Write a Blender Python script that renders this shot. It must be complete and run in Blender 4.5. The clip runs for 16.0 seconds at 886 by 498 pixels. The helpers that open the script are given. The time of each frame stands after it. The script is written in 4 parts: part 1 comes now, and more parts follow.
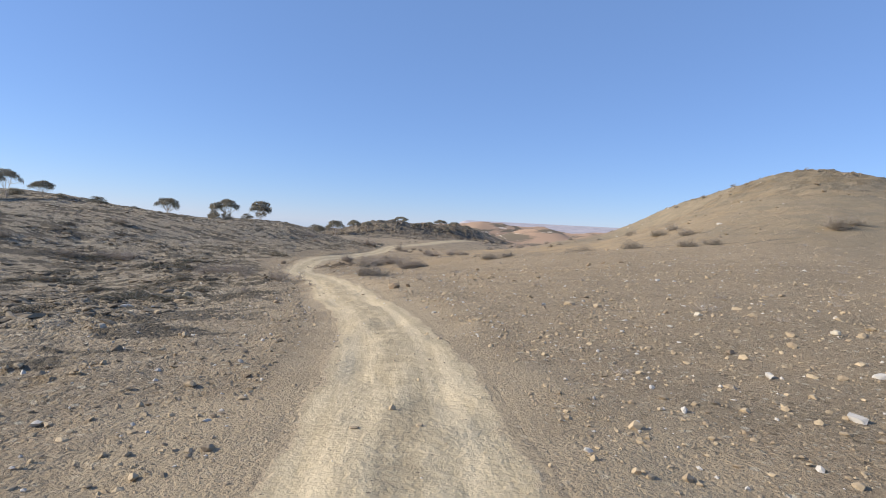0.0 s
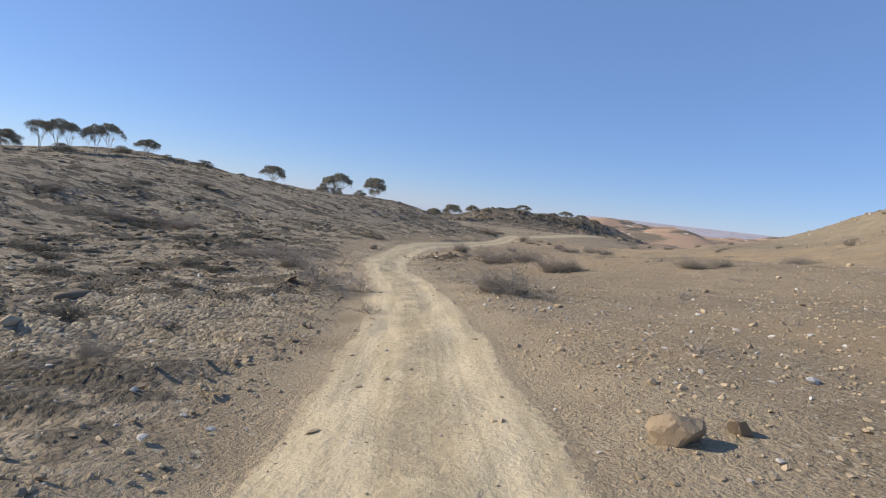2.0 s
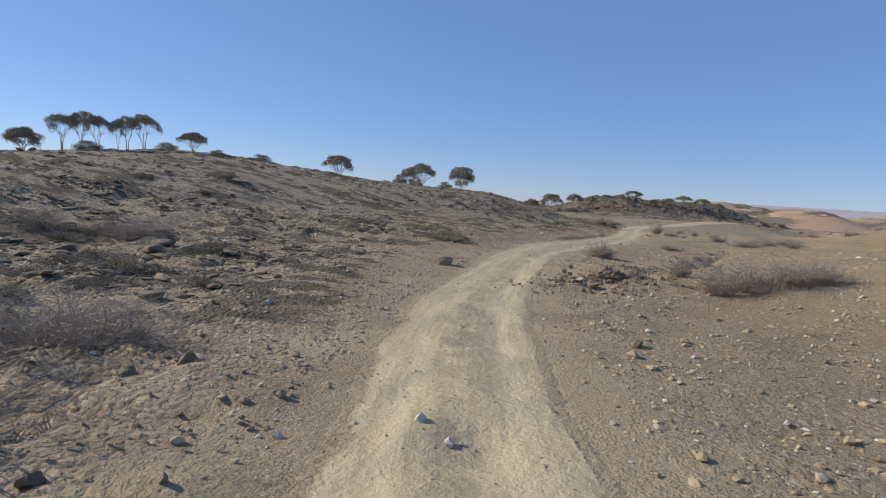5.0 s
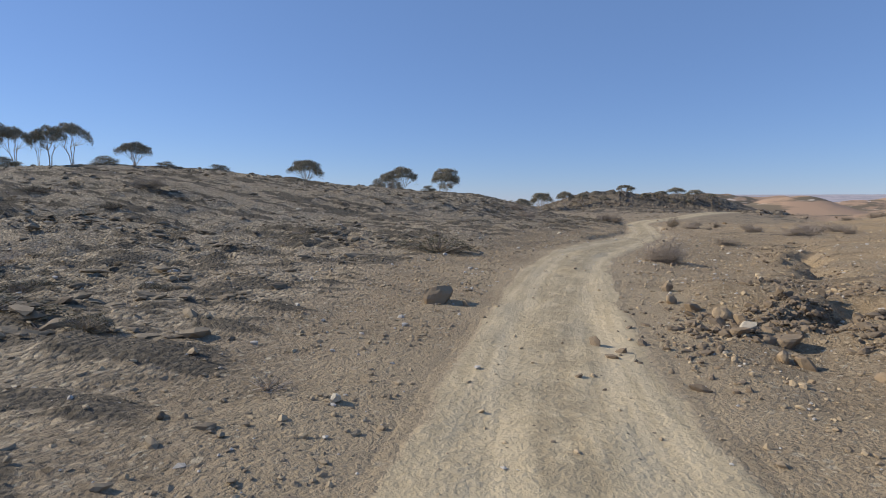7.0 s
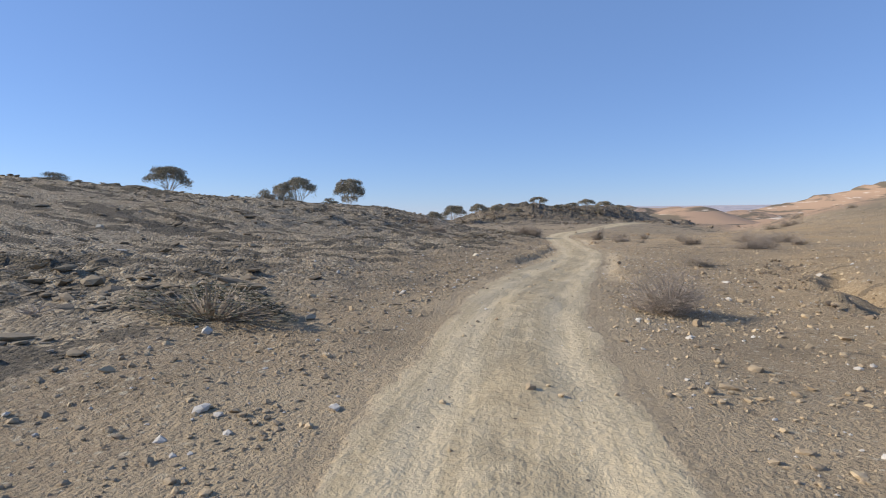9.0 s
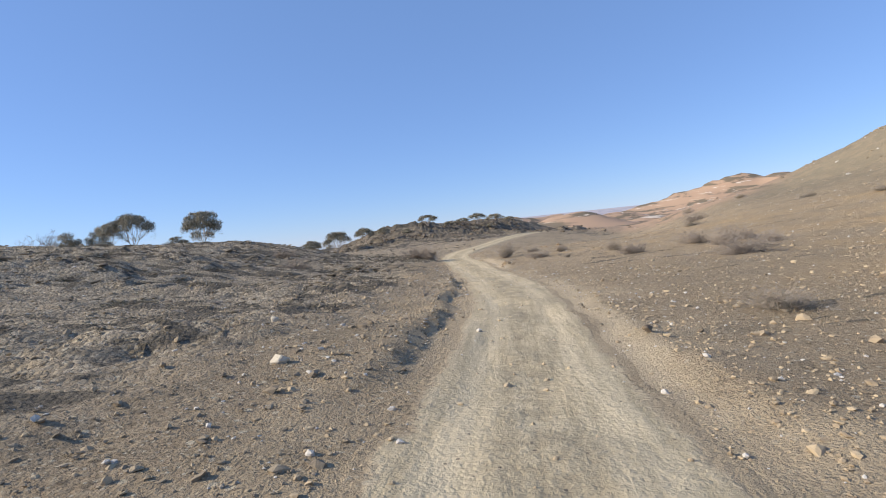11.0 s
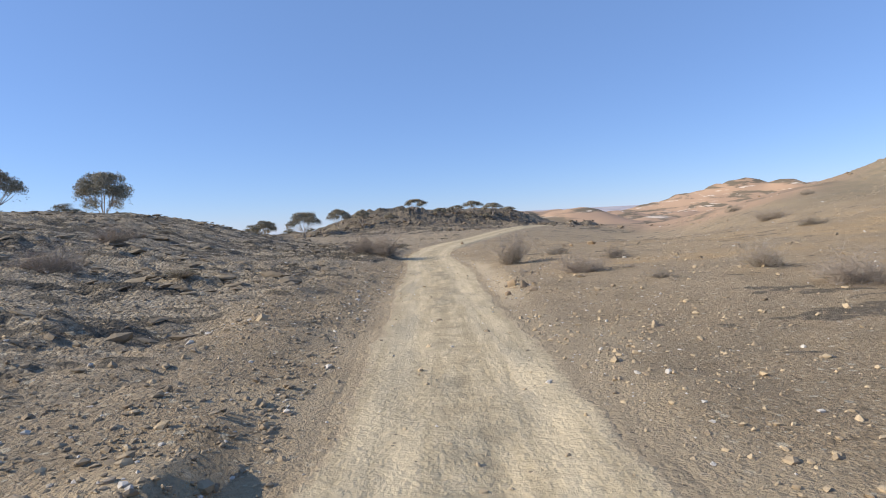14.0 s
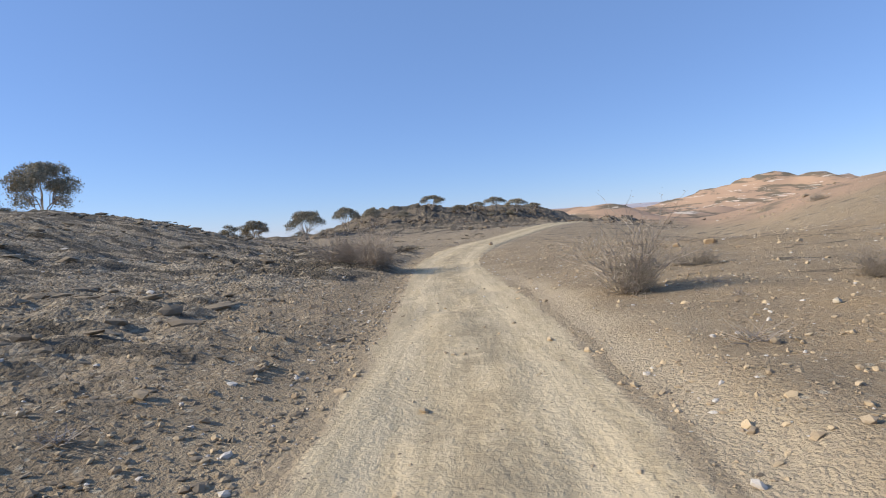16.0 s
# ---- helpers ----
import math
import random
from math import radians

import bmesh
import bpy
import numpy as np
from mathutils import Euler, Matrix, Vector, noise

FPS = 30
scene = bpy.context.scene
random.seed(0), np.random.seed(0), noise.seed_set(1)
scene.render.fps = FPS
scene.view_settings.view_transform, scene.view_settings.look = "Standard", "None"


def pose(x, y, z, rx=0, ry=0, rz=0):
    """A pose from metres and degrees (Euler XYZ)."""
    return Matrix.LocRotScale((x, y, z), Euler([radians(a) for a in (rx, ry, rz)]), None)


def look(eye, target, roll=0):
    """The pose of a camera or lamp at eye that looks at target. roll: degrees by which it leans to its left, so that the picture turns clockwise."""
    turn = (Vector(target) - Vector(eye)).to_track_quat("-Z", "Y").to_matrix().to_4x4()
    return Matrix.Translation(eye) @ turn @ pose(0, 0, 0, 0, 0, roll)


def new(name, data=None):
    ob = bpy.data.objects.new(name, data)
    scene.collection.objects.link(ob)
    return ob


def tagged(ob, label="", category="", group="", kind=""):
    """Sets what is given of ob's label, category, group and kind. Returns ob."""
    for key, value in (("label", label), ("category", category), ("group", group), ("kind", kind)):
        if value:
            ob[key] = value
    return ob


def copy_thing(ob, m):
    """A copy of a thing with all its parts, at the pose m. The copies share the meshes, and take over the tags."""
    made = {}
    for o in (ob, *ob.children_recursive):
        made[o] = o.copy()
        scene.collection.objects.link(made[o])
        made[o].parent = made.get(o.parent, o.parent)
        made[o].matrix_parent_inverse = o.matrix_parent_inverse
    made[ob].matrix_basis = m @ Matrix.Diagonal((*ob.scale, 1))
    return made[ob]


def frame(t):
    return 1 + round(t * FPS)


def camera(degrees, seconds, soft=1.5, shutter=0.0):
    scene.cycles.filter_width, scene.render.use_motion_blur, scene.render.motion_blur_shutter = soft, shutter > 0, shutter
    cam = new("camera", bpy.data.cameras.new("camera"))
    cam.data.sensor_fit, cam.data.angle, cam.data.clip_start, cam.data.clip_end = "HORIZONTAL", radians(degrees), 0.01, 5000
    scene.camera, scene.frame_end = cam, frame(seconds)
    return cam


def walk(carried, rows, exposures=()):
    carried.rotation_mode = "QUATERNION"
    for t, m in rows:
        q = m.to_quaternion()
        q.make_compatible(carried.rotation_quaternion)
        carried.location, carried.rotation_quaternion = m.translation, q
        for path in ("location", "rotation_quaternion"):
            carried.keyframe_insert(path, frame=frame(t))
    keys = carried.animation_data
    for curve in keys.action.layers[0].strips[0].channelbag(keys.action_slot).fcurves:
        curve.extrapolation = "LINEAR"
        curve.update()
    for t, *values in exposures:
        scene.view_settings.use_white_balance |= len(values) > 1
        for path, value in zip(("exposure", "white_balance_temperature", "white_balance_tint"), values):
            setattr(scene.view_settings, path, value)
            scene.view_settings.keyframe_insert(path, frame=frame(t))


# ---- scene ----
cam = camera(77.07, 16.0, soft=1.05)

# seconds, x, y, z, yaw to the left, pitch, roll
ROWS = [
    (0.00, 0.00, 0.00, 1.50, 0.06, -2.36, 2.91),
    (0.50, -0.16, 4.30, 1.37, 2.43, -2.98, 3.28),
    (1.00, -0.77, 8.58, 1.12, 5.54, -3.29, 4.62),
    (1.50, -1.57, 12.16, 0.90, 8.51, -3.72, 5.91),
    (2.00, -2.65, 15.76, 0.63, 11.77, -4.36, 6.58),
    (2.50, -3.59, 19.07, 0.39, 12.56, -4.65, 6.63),
    (3.00, -4.44, 22.36, 0.22, 12.63, -4.73, 6.75),
    (3.50, -5.14, 25.22, 0.05, 13.36, -4.71, 6.69),
    (4.00, -6.07, 28.46, -0.17, 15.86, -4.99, 6.02),
    (4.20, -6.47, 29.64, -0.23, 17.07, -5.07, 5.66),
    (6.30, -10.18, 37.93, -0.73, 24.40, -6.08, 0.91),
    (6.50, -10.53, 38.87, -0.84, 23.32, -5.83, 0.93),
    (7.00, -11.12, 41.25, -0.98, 19.90, -4.77, 0.13),
    (7.50, -11.52, 43.53, -1.08, 16.46, -3.36, -1.12),
    (8.00, -11.69, 45.77, -1.09, 13.97, -1.88, -2.90),
    (8.50, -12.03, 47.81, -1.13, 12.82, -2.89, -1.77),
    (8.70, -12.21, 48.72, -1.15, 12.25, -3.38, -1.10),
    (10.80, -13.24, 60.96, -1.14, 1.32, -1.53, -5.80),
    (11.00, -12.95, 62.32, -1.18, 0.14, -1.60, -5.98),
    (11.50, -12.40, 65.41, -1.31, -1.71, -2.18, -5.48),
    (12.00, -11.90, 68.78, -1.42, -2.49, -2.31, -5.08),
    (12.50, -11.47, 71.76, -1.48, -2.34, -2.34, -4.94),
    (13.00, -11.22, 74.79, -1.53, -1.76, -2.33, -3.98),
    (13.50, -11.13, 78.10, -1.61, -1.01, -2.38, -3.22),
    (14.00, -11.23, 81.43, -1.69, -0.22, -2.69, -2.91),
    (14.50, -11.26, 84.58, -1.78, 0.42, -2.75, -3.12),
    (15.00, -11.32, 87.86, -1.90, 0.95, -2.75, -3.29),
    (15.50, -11.43, 90.86, -2.01, 1.32, -2.60, -3.45),
    (16.00, -11.41, 93.96, -2.06, 1.73, -2.55, -3.81),
]


def stand(x, y, z, yaw, pitch, roll):
    a, p = radians(yaw), radians(pitch)
    ahead = Vector((-math.sin(a) * math.cos(p), math.cos(a) * math.cos(p), math.sin(p)))
    return look((x, y, z), Vector((x, y, z)) + ahead, roll)


# seconds, stops: the film's camera darkens where it faces the sun
STOPS = [(0, 0.22), (1.0, 0.14), (2.5, 0.02), (4.2, 0.0), (6.4, -0.32), (7.0, -0.15), (7.5, 0.0), (8.5, 0.08), (10.8, 0.25), (12.5, 0.28), (16, 0.22)]
walk(cam, [(r[0], stand(*r[1:])) for r in ROWS], STOPS)

# ---- sky and sun ----
SUN_SIDE = radians(-95)      # compass turn of the sun from +y, clockwise
SUN_UP = radians(28)
world = bpy.data.worlds.new("world")
scene.world = world
world.use_nodes = True
wt = world.node_tree
sky = wt.nodes.new("ShaderNodeTexSky")
sky.sky_type = "NISHITA"
sky.sun_disc = False
sky.sun_elevation = SUN_UP
sky.sun_rotation = SUN_SIDE
sky.altitude = 1200
sky.air_density = 1.0
sky.dust_density = 0.0
sky.ozone_density = 5.0
back = wt.nodes["Background"]
back.inputs["Strength"].default_value = 0.125
tint = wt.nodes.new("ShaderNodeMix")
tint.data_type, tint.blend_type = "RGBA", "MULTIPLY"
tint.inputs[0].default_value = 1.0
tint.inputs[7].default_value = (0.97, 0.94, 1.08, 1)
wt.links.new(sky.outputs[0], tint.inputs[6])
haze = wt.nodes.new("ShaderNodeMix")      # thin bright haze that evens out the clear sky
haze.data_type = "RGBA"
haze.inputs[0].default_value = 0.44
haze.inputs[7].default_value = (1.68, 2.98, 5.70, 1)
wt.links.new(tint.outputs[2], haze.inputs[6])
wt.links.new(haze.outputs[2], back.inputs["Color"])
sun = new("sun", bpy.data.lights.new("sun", "SUN"))
sun.data.energy = 4.7
sun.data.angle = radians(0.53)
sun.data.color = (1.0, 0.91, 0.79)
sun_from = Vector((math.sin(SUN_SIDE) * math.cos(SUN_UP), math.cos(SUN_SIDE) * math.cos(SUN_UP), math.sin(SUN_UP)))
sun.matrix_world = look(sun_from * 50, (0, 0, 0))

# ---- materials ----


class Mat:
    """A small helper to write node materials."""

    def __init__(self, name, rough=0.9, spec=0.2):
        self.m = bpy.data.materials.new(name)
        self.m.use_nodes = True
        self.t = self.m.node_tree
        self.b = self.t.nodes["Principled BSDF"]
        self.b.inputs["Roughness"].default_value = rough
        self.b.inputs["Specular IOR Level"].default_value = spec

    def put(self, socket, value):
        if isinstance(value, bpy.types.NodeSocket):
            self.t.links.new(value, socket)
        elif isinstance(value, tuple) and len(value) == 3 and socket.type == "RGBA":
            socket.default_value = (*value, 1)
        else:
            socket.default_value = value

    def place(self):
        n = self.t.nodes.new("ShaderNodeTexCoord")
        return n.outputs["Object"]

    def stretch(self, vec, scale):
        n = self.t.nodes.new("ShaderNodeMapping")
        self.put(n.inputs["Vector"], vec)
        n.inputs["Scale"].default_value = scale
        return n.outputs[0]

    def noise(self, scale, detail=4, rough=0.55, vec=None, warp=0.0):
        n = self.t.nodes.new("ShaderNodeTexNoise")
        n.inputs["Scale"].default_value = scale
        n.inputs["Detail"].default_value = detail
        n.inputs["Roughness"].default_value = rough
        n.inputs["Distortion"].default_value = warp
        self.put(n.inputs["Vector"], vec or self.place())
        return n.outputs["Fac"]

    def cells(self, scale, vec=None, out="Distance", rand=1.0):
        n = self.t.nodes.new("ShaderNodeTexVoronoi")
        n.inputs["Scale"].default_value = scale
        n.inputs["Randomness"].default_value = rand
        self.put(n.inputs["Vector"], vec or self.place())
        return n.outputs[out]

    def span(self, value, a, b, c=0.0, d=1.0):
        n = self.t.nodes.new("ShaderNodeMapRange")
        n.interpolation_type = "SMOOTHSTEP"
        for k, v in enumerate((value, a, b, c, d)):
            self.put(n.inputs[k], v)
        return n.outputs[0]

    def calc(self, op, a, b=0.0):
        n = self.t.nodes.new("ShaderNodeMath")
        n.operation = op
        self.put(n.inputs[0], a)
        self.put(n.inputs[1], b)
        return n.outputs[0]

    def mix(self, fac, a, b):
        n = self.t.nodes.new("ShaderNodeMix")
        n.data_type = "RGBA"
        self.put(n.inputs[0], fac)
        self.put(n.inputs[6], a)
        self.put(n.inputs[7], b)
        return n.outputs[2]

    def attr(self, name):
        n = self.t.nodes.new("ShaderNodeAttribute")
        n.attribute_name = name
        return n.outputs["Fac"]

    def attr_vec(self, name):
        n = self.t.nodes.new("ShaderNodeAttribute")
        n.attribute_name = name
        return n.outputs["Vector"]

    def grey(self, colour):
        n = self.t.nodes.new("ShaderNodeSeparateColor")
        self.put(n.inputs[0], colour)
        return n.outputs[0]

    def island(self):
        return self.t.nodes.new("ShaderNodeNewGeometry").outputs["Random Per Island"]

    def each(self):
        return self.t.nodes.new("ShaderNodeObjectInfo").outputs["Random"]

    def bump(self, height, strength, distance):
        n = self.t.nodes.new("ShaderNodeBump")
        n.inputs["Strength"].default_value = strength
        n.inputs["Distance"].default_value = distance
        self.put(n.inputs["Height"], height)
        self.t.links.new(n.outputs[0], self.b.inputs["Normal"])

    def done(self, colour):
        self.put(self.b.inputs["Base Color"], colour)
        return self.m


def earth_colour(k):
    """Brown stony earth with pale and dark grains: its colour, and three noises of it."""
    wide = k.noise(0.07, 5, 0.6)
    mid = k.noise(0.9, 6, 0.65)
    fine = k.noise(14, 5, 0.75)
    grit = k.noise(45, 3, 0.7)
    earth = k.mix(k.span(wide, 0.35, 0.65), (0.327, 0.245, 0.151), (0.420, 0.314, 0.194))
    earth = k.mix(k.span(mid, 0.42, 0.66, 0.0, 0.7), earth, (0.255, 0.197, 0.122))
    earth = k.mix(k.span(fine, 0.42, 0.66, 0.0, 0.75), earth, (0.518, 0.408, 0.262))
    earth = k.mix(k.span(grit, 0.48, 0.28, 0.0, 0.75), earth, (0.134, 0.101, 0.063))
    return earth, mid, fine, grit


def stone_flecks(k, colour, grit):
    """Pale and dark chips of stone at two sizes."""
    for size, lim, share in ((7.0, 0.74, 0.9), (17.0, 0.60, 0.85)):
        chip = k.cells(size, None, "Distance")
        tint = k.grey(k.cells(size, None, "Color"))
        pale = k.calc("MULTIPLY", k.span(chip, 0.20, 0.30, share, 0.0), k.span(tint, lim, lim + 0.03))
        dark = k.calc("MULTIPLY", k.span(chip, 0.22, 0.32, 0.6, 0.0), k.span(tint, 0.24, 0.20))
        colour = k.mix(pale, colour, k.mix(grit, (0.465, 0.386, 0.264), (0.632, 0.558, 0.414)))
        colour = k.mix(dark, colour, (0.121, 0.093, 0.062))
    return colour


def ground_material():
    k = Mat("stony_ground", 0.95, 0.1)
    earth, mid, fine, grit = earth_colour(k)
    # grey pebble bed of the ridge, with dark ledges: crust and painted-in shade
    rock_noise = k.noise(1.1, 8, 0.74, k.stretch(k.place(), (0.5, 1.2, 3.0)), 0.5)
    rock = k.mix(k.span(rock_noise, 0.42, 0.60), (0.292, 0.249, 0.184), (0.488, 0.408, 0.292))
    bed = k.cells(12, k.stretch(k.place(), (1.0, 1.0, 1.6)), "Color")
    rock = k.mix(k.span(k.grey(bed), 0.0, 1.0, 0.55, 0.0), rock, (0.201, 0.171, 0.124))
    rock = k.mix(k.span(k.grey(bed), 0.72, 0.95, 0.0, 0.6), rock, (0.634, 0.545, 0.405))
    colour = k.mix(k.calc("MULTIPLY", k.attr("rocky"), 0.95), earth, rock)
    brown = k.mix(k.span(rock_noise, 0.40, 0.62), (0.150, 0.118, 0.080), (0.275, 0.215, 0.145))
    colour = k.mix(k.calc("MULTIPLY", k.attr("knoll"), 0.85), colour, brown)
    colour = stone_flecks(k, colour, grit)
    # dark crust of the ledges, with their shade put into the colour
    seam = k.calc("ADD", k.attr("crust_shade"), k.calc("MULTIPLY", k.calc("SUBTRACT", k.noise(3.0, 6, 0.7), 0.5), 1.3))
    colour = k.mix(k.span(seam, 0.38, 0.60, 0.0, 0.82), colour, k.mix(k.span(fine, 0.40, 0.65), (0.085, 0.075, 0.058), (0.190, 0.162, 0.122)))
    # darker stony crust of the hills to the right
    dark = k.calc("MULTIPLY", k.attr("hill"), k.span(k.noise(0.35, 8, 0.75, k.stretch(k.place(), (1, 1, 2))), 0.38, 0.58, 0.35, 0.95))
    colour = k.mix(dark, colour, k.mix(k.span(fine, 0.4, 0.65), (0.215, 0.178, 0.118), (0.320, 0.268, 0.182)))
    # bare orange clay
    clay = k.calc("MULTIPLY", k.attr("clay"), k.span(mid, 0.35, 0.62, 0.25, 0.85))
    colour = k.mix(clay, colour, (0.520, 0.360, 0.190))
    # dust of the track's shoulders
    colour = k.mix(k.calc("MULTIPLY", k.attr("dust"), k.span(fine, 0.30, 0.60, 0.95, 0.60)), colour, (0.510, 0.400, 0.256))
    colour = k.mix(k.calc("MULTIPLY", k.attr("lip"), k.span(fine, 0.30, 0.60, 0.6, 1.0)), colour, (0.600, 0.480, 0.315))
    # far dunes: rose sand, brown flanks and chalk
    d1 = k.noise(0.022, 5, 0.62, k.stretch(k.place(), (1, 0.6, 4)), 0.6)
    d2 = k.noise(0.034, 4, 0.6, k.stretch(k.place(), (0.7, 0.4, 6)), 1.2)
    sand = k.mix(k.span(d1, 0.49, 0.57), (0.470, 0.315, 0.205), (0.200, 0.160, 0.110))
    sand = k.mix(k.span(d2, 0.60, 0.64, 0.0, 0.9), sand, (0.720, 0.610, 0.480))
    # far plateau: lilac-grey distance haze painted into its base colour
    sand = k.mix(k.attr("plateau_haze"), sand, k.mix(k.span(d1, 0.45, 0.55), (0.520, 0.465, 0.455), (0.420, 0.385, 0.390)))
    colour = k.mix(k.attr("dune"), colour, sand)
    h = k.calc("ADD", k.calc("MULTIPLY", fine, 0.9), k.calc("MULTIPLY", grit, 0.35))
    h = k.calc("ADD", h, k.calc("MULTIPLY", k.noise(4.5, 6, 0.7), 0.5))
    h = k.calc("SUBTRACT", h, k.calc("MULTIPLY", k.cells(12, k.stretch(k.place(), (1.0, 1.0, 1.6))), k.calc("ADD", k.calc("MULTIPLY", k.attr("rocky"), 1.2), 0.15)))
    h = k.calc("SUBTRACT", h, k.calc("MULTIPLY", k.cells(31), 0.25))
    k.bump(h, 1.0, 0.07)
    return k.done(colour)


def track_material():
    k = Mat("track_dust", 0.95, 0.08)
    along = k.stretch(k.attr_vec("along"), (5.5, 0.35, 1.0))
    streak = k.noise(1.0, 6, 0.65, along)
    mid = k.noise(0.9, 5, 0.65)
    fine = k.noise(12, 5, 0.75)
    c = k.mix(k.span(streak, 0.40, 0.60), (0.453, 0.358, 0.217), (0.587, 0.472, 0.294))
    c = k.mix(k.span(mid, 0.44, 0.62, 0.0, 0.6), c, (0.403, 0.320, 0.197))
    c = k.mix(k.span(fine, 0.40, 0.72, 0.0, 0.5), c, (0.637, 0.517, 0.331))
    c = k.mix(k.calc("MULTIPLY", k.attr("crown"), k.span(k.noise(2.4, 5, 0.7), 0.58, 0.40, 0.0, 0.7)), c, (0.343, 0.274, 0.170))
    c = k.mix(k.calc("MULTIPLY", k.attr("wheel"), k.span(streak, 0.35, 0.6, 0.2, 0.7)), c, (0.637, 0.517, 0.331))
    # the shoulders run out into the stony earth
    earth, _, fine2, grit = earth_colour(k)
    earth = k.mix(k.calc("MULTIPLY", k.attr("dust"), k.span(fine2, 0.30, 0.60, 0.95, 0.60)), stone_flecks(k, earth, grit), (0.510, 0.400, 0.256))
    worn = k.calc("ADD", k.calc("MULTIPLY", k.attr("edge"), 1.5), k.calc("MULTIPLY", k.calc("SUBTRACT", k.noise(1.3, 7, 0.72), 0.5), 2.5))
    c = k.mix(k.span(worn, 0.35, 0.80), c, earth)
    chip = k.cells(11)
    tint = k.grey(k.cells(11, None, "Color"))
    c = k.mix(k.calc("MULTIPLY", k.span(chip, 0.12, 0.2, 1.0, 0.0), k.span(tint, 0.86, 0.88)), c, (0.190, 0.150, 0.105))
    h = k.calc("ADD", k.calc("MULTIPLY", fine, 0.6), k.calc("MULTIPLY", streak, 0.35))
    h = k.calc("ADD", h, k.noise(3.0, 5, 0.65))
    rough = k.calc("ADD", k.calc("MULTIPLY", fine2, 0.9), k.calc("MULTIPLY", grit, 0.35))
    rough = k.calc("ADD", rough, k.calc("MULTIPLY", k.noise(4.5, 6, 0.7), 0.5))
    rough = k.calc("SUBTRACT", rough, k.calc("MULTIPLY", k.cells(12, k.stretch(k.place(), (1.0, 1.0, 1.6))), 0.35))
    h = k.calc("ADD", k.calc("MULTIPLY", h, 0.45), k.calc("MULTIPLY", k.calc("SUBTRACT", rough, 0.8), k.span(worn, 0.30, 1.20)))
    k.bump(h, 1.0, 0.07)
    return k.done(c)


def stone_material(name, a, b, white=0.0):
    k = Mat(name, 0.88, 0.25)
    c = k.mix(k.noise(7, 5, 0.65), a, b)
    who = k.island() if white else k.each()
    c = k.mix(k.span(who, 0.0, 1.0, 0.0, 0.55), c, (0.150, 0.115, 0.080))
    if white:
        c = k.mix(k.span(who, 1.0 - white, 1.0 - white + 0.02), c, (0.560, 0.510, 0.430))
    k.bump(k.noise(22, 5, 0.7), 0.6, 0.02)
    return k.done(c)


def plant_material(name, a, b, rough=0.85):
    k = Mat(name, rough, 0.15)
    c = k.mix(k.island(), a, b)
    c = k.mix(k.span(k.each(), 0, 1, 0, 0.35), c, tuple(v * 0.7 for v in a))
    return k.done(c)


GROUND = ground_material()
TRACK = track_material()
STONE = stone_material("brown_stone", (0.361, 0.257, 0.152), (0.513, 0.387, 0.239))
DARK_STONE = stone_material("dark_stone", (0.163, 0.126, 0.082), (0.294, 0.219, 0.140))
KNOLL_STONE = stone_material("brown_outcrop", (0.175, 0.132, 0.086), (0.300, 0.230, 0.152))
MOUND = stone_material("dark_crusted_mound", (0.153, 0.126, 0.086), (0.294, 0.237, 0.157))
SLAB = stone_material("grey_brown_strata", (0.186, 0.152, 0.103), (0.371, 0.298, 0.198), 0.02)
RUBBLE = stone_material("brown_rubble", (0.252, 0.197, 0.127), (0.447, 0.354, 0.230), 0.05)
PALE_STONE = stone_material("pale_stone", (0.612, 0.523, 0.377), (0.765, 0.670, 0.506))
CHIPS = stone_material("stone_chips", (0.437, 0.329, 0.198), (0.612, 0.476, 0.299), 0.12)
TWIG = plant_material("dry_twigs", (0.310, 0.256, 0.197), (0.489, 0.414, 0.327))
GREY_LEAF = plant_material("grey_shrub_leaf", (0.254, 0.214, 0.139), (0.395, 0.339, 0.233))
GREEN_LEAF = plant_material("dusty_green_leaf", (0.230, 0.203, 0.147), (0.375, 0.330, 0.252))
PALE_LEAF = plant_material("pale_dry_twiglets", (0.357, 0.288, 0.219), (0.526, 0.432, 0.341))
BARK = plant_material("pale_bark", (0.400, 0.330, 0.260), (0.560, 0.480, 0.390))
MAT_LEAF = plant_material("dark_scrub_leaf", (0.085, 0.082, 0.055), (0.190, 0.172, 0.115))
TREE_LEAF = plant_material("olive_leaf", (0.252, 0.226, 0.156), (0.480, 0.420, 0.306), 0.7)

# ---- the lie of the land ----
RNG = np.random.RandomState(7)
LATTICE = RNG.rand(512, 512)


def value_noise(x, y, seed=0):
    x, y = np.asarray(x, float) + seed * 37.3, np.asarray(y, float) + seed * 91.7
    i, j = np.floor(x).astype(int), np.floor(y).astype(int)
    u, v = x - i, y - j
    u, v = u * u * u * (u * (6 * u - 15) + 10), v * v * v * (v * (6 * v - 15) + 10)
    a, b = LATTICE[i % 512, j % 512], LATTICE[(i + 1) % 512, j % 512]
    c, d = LATTICE[i % 512, (j + 1) % 512], LATTICE[(i + 1) % 512, (j + 1) % 512]
    return (a + (b - a) * u) * (1 - v) + (c + (d - c) * u) * v - 0.5


def fbm(x, y, octaves=4, seed=0, gain=0.5):
    total, amp = 0.0, 1.0
    for k in range(octaves):
        total = total + amp * value_noise(x * 2**k, y * 2**k, seed + k)
        amp *= gain
    return total


def smooth(x, a, b):
    t = np.clip((x - a) / (b - a), 0, 1)
    return t * t * (3 - 2 * t)


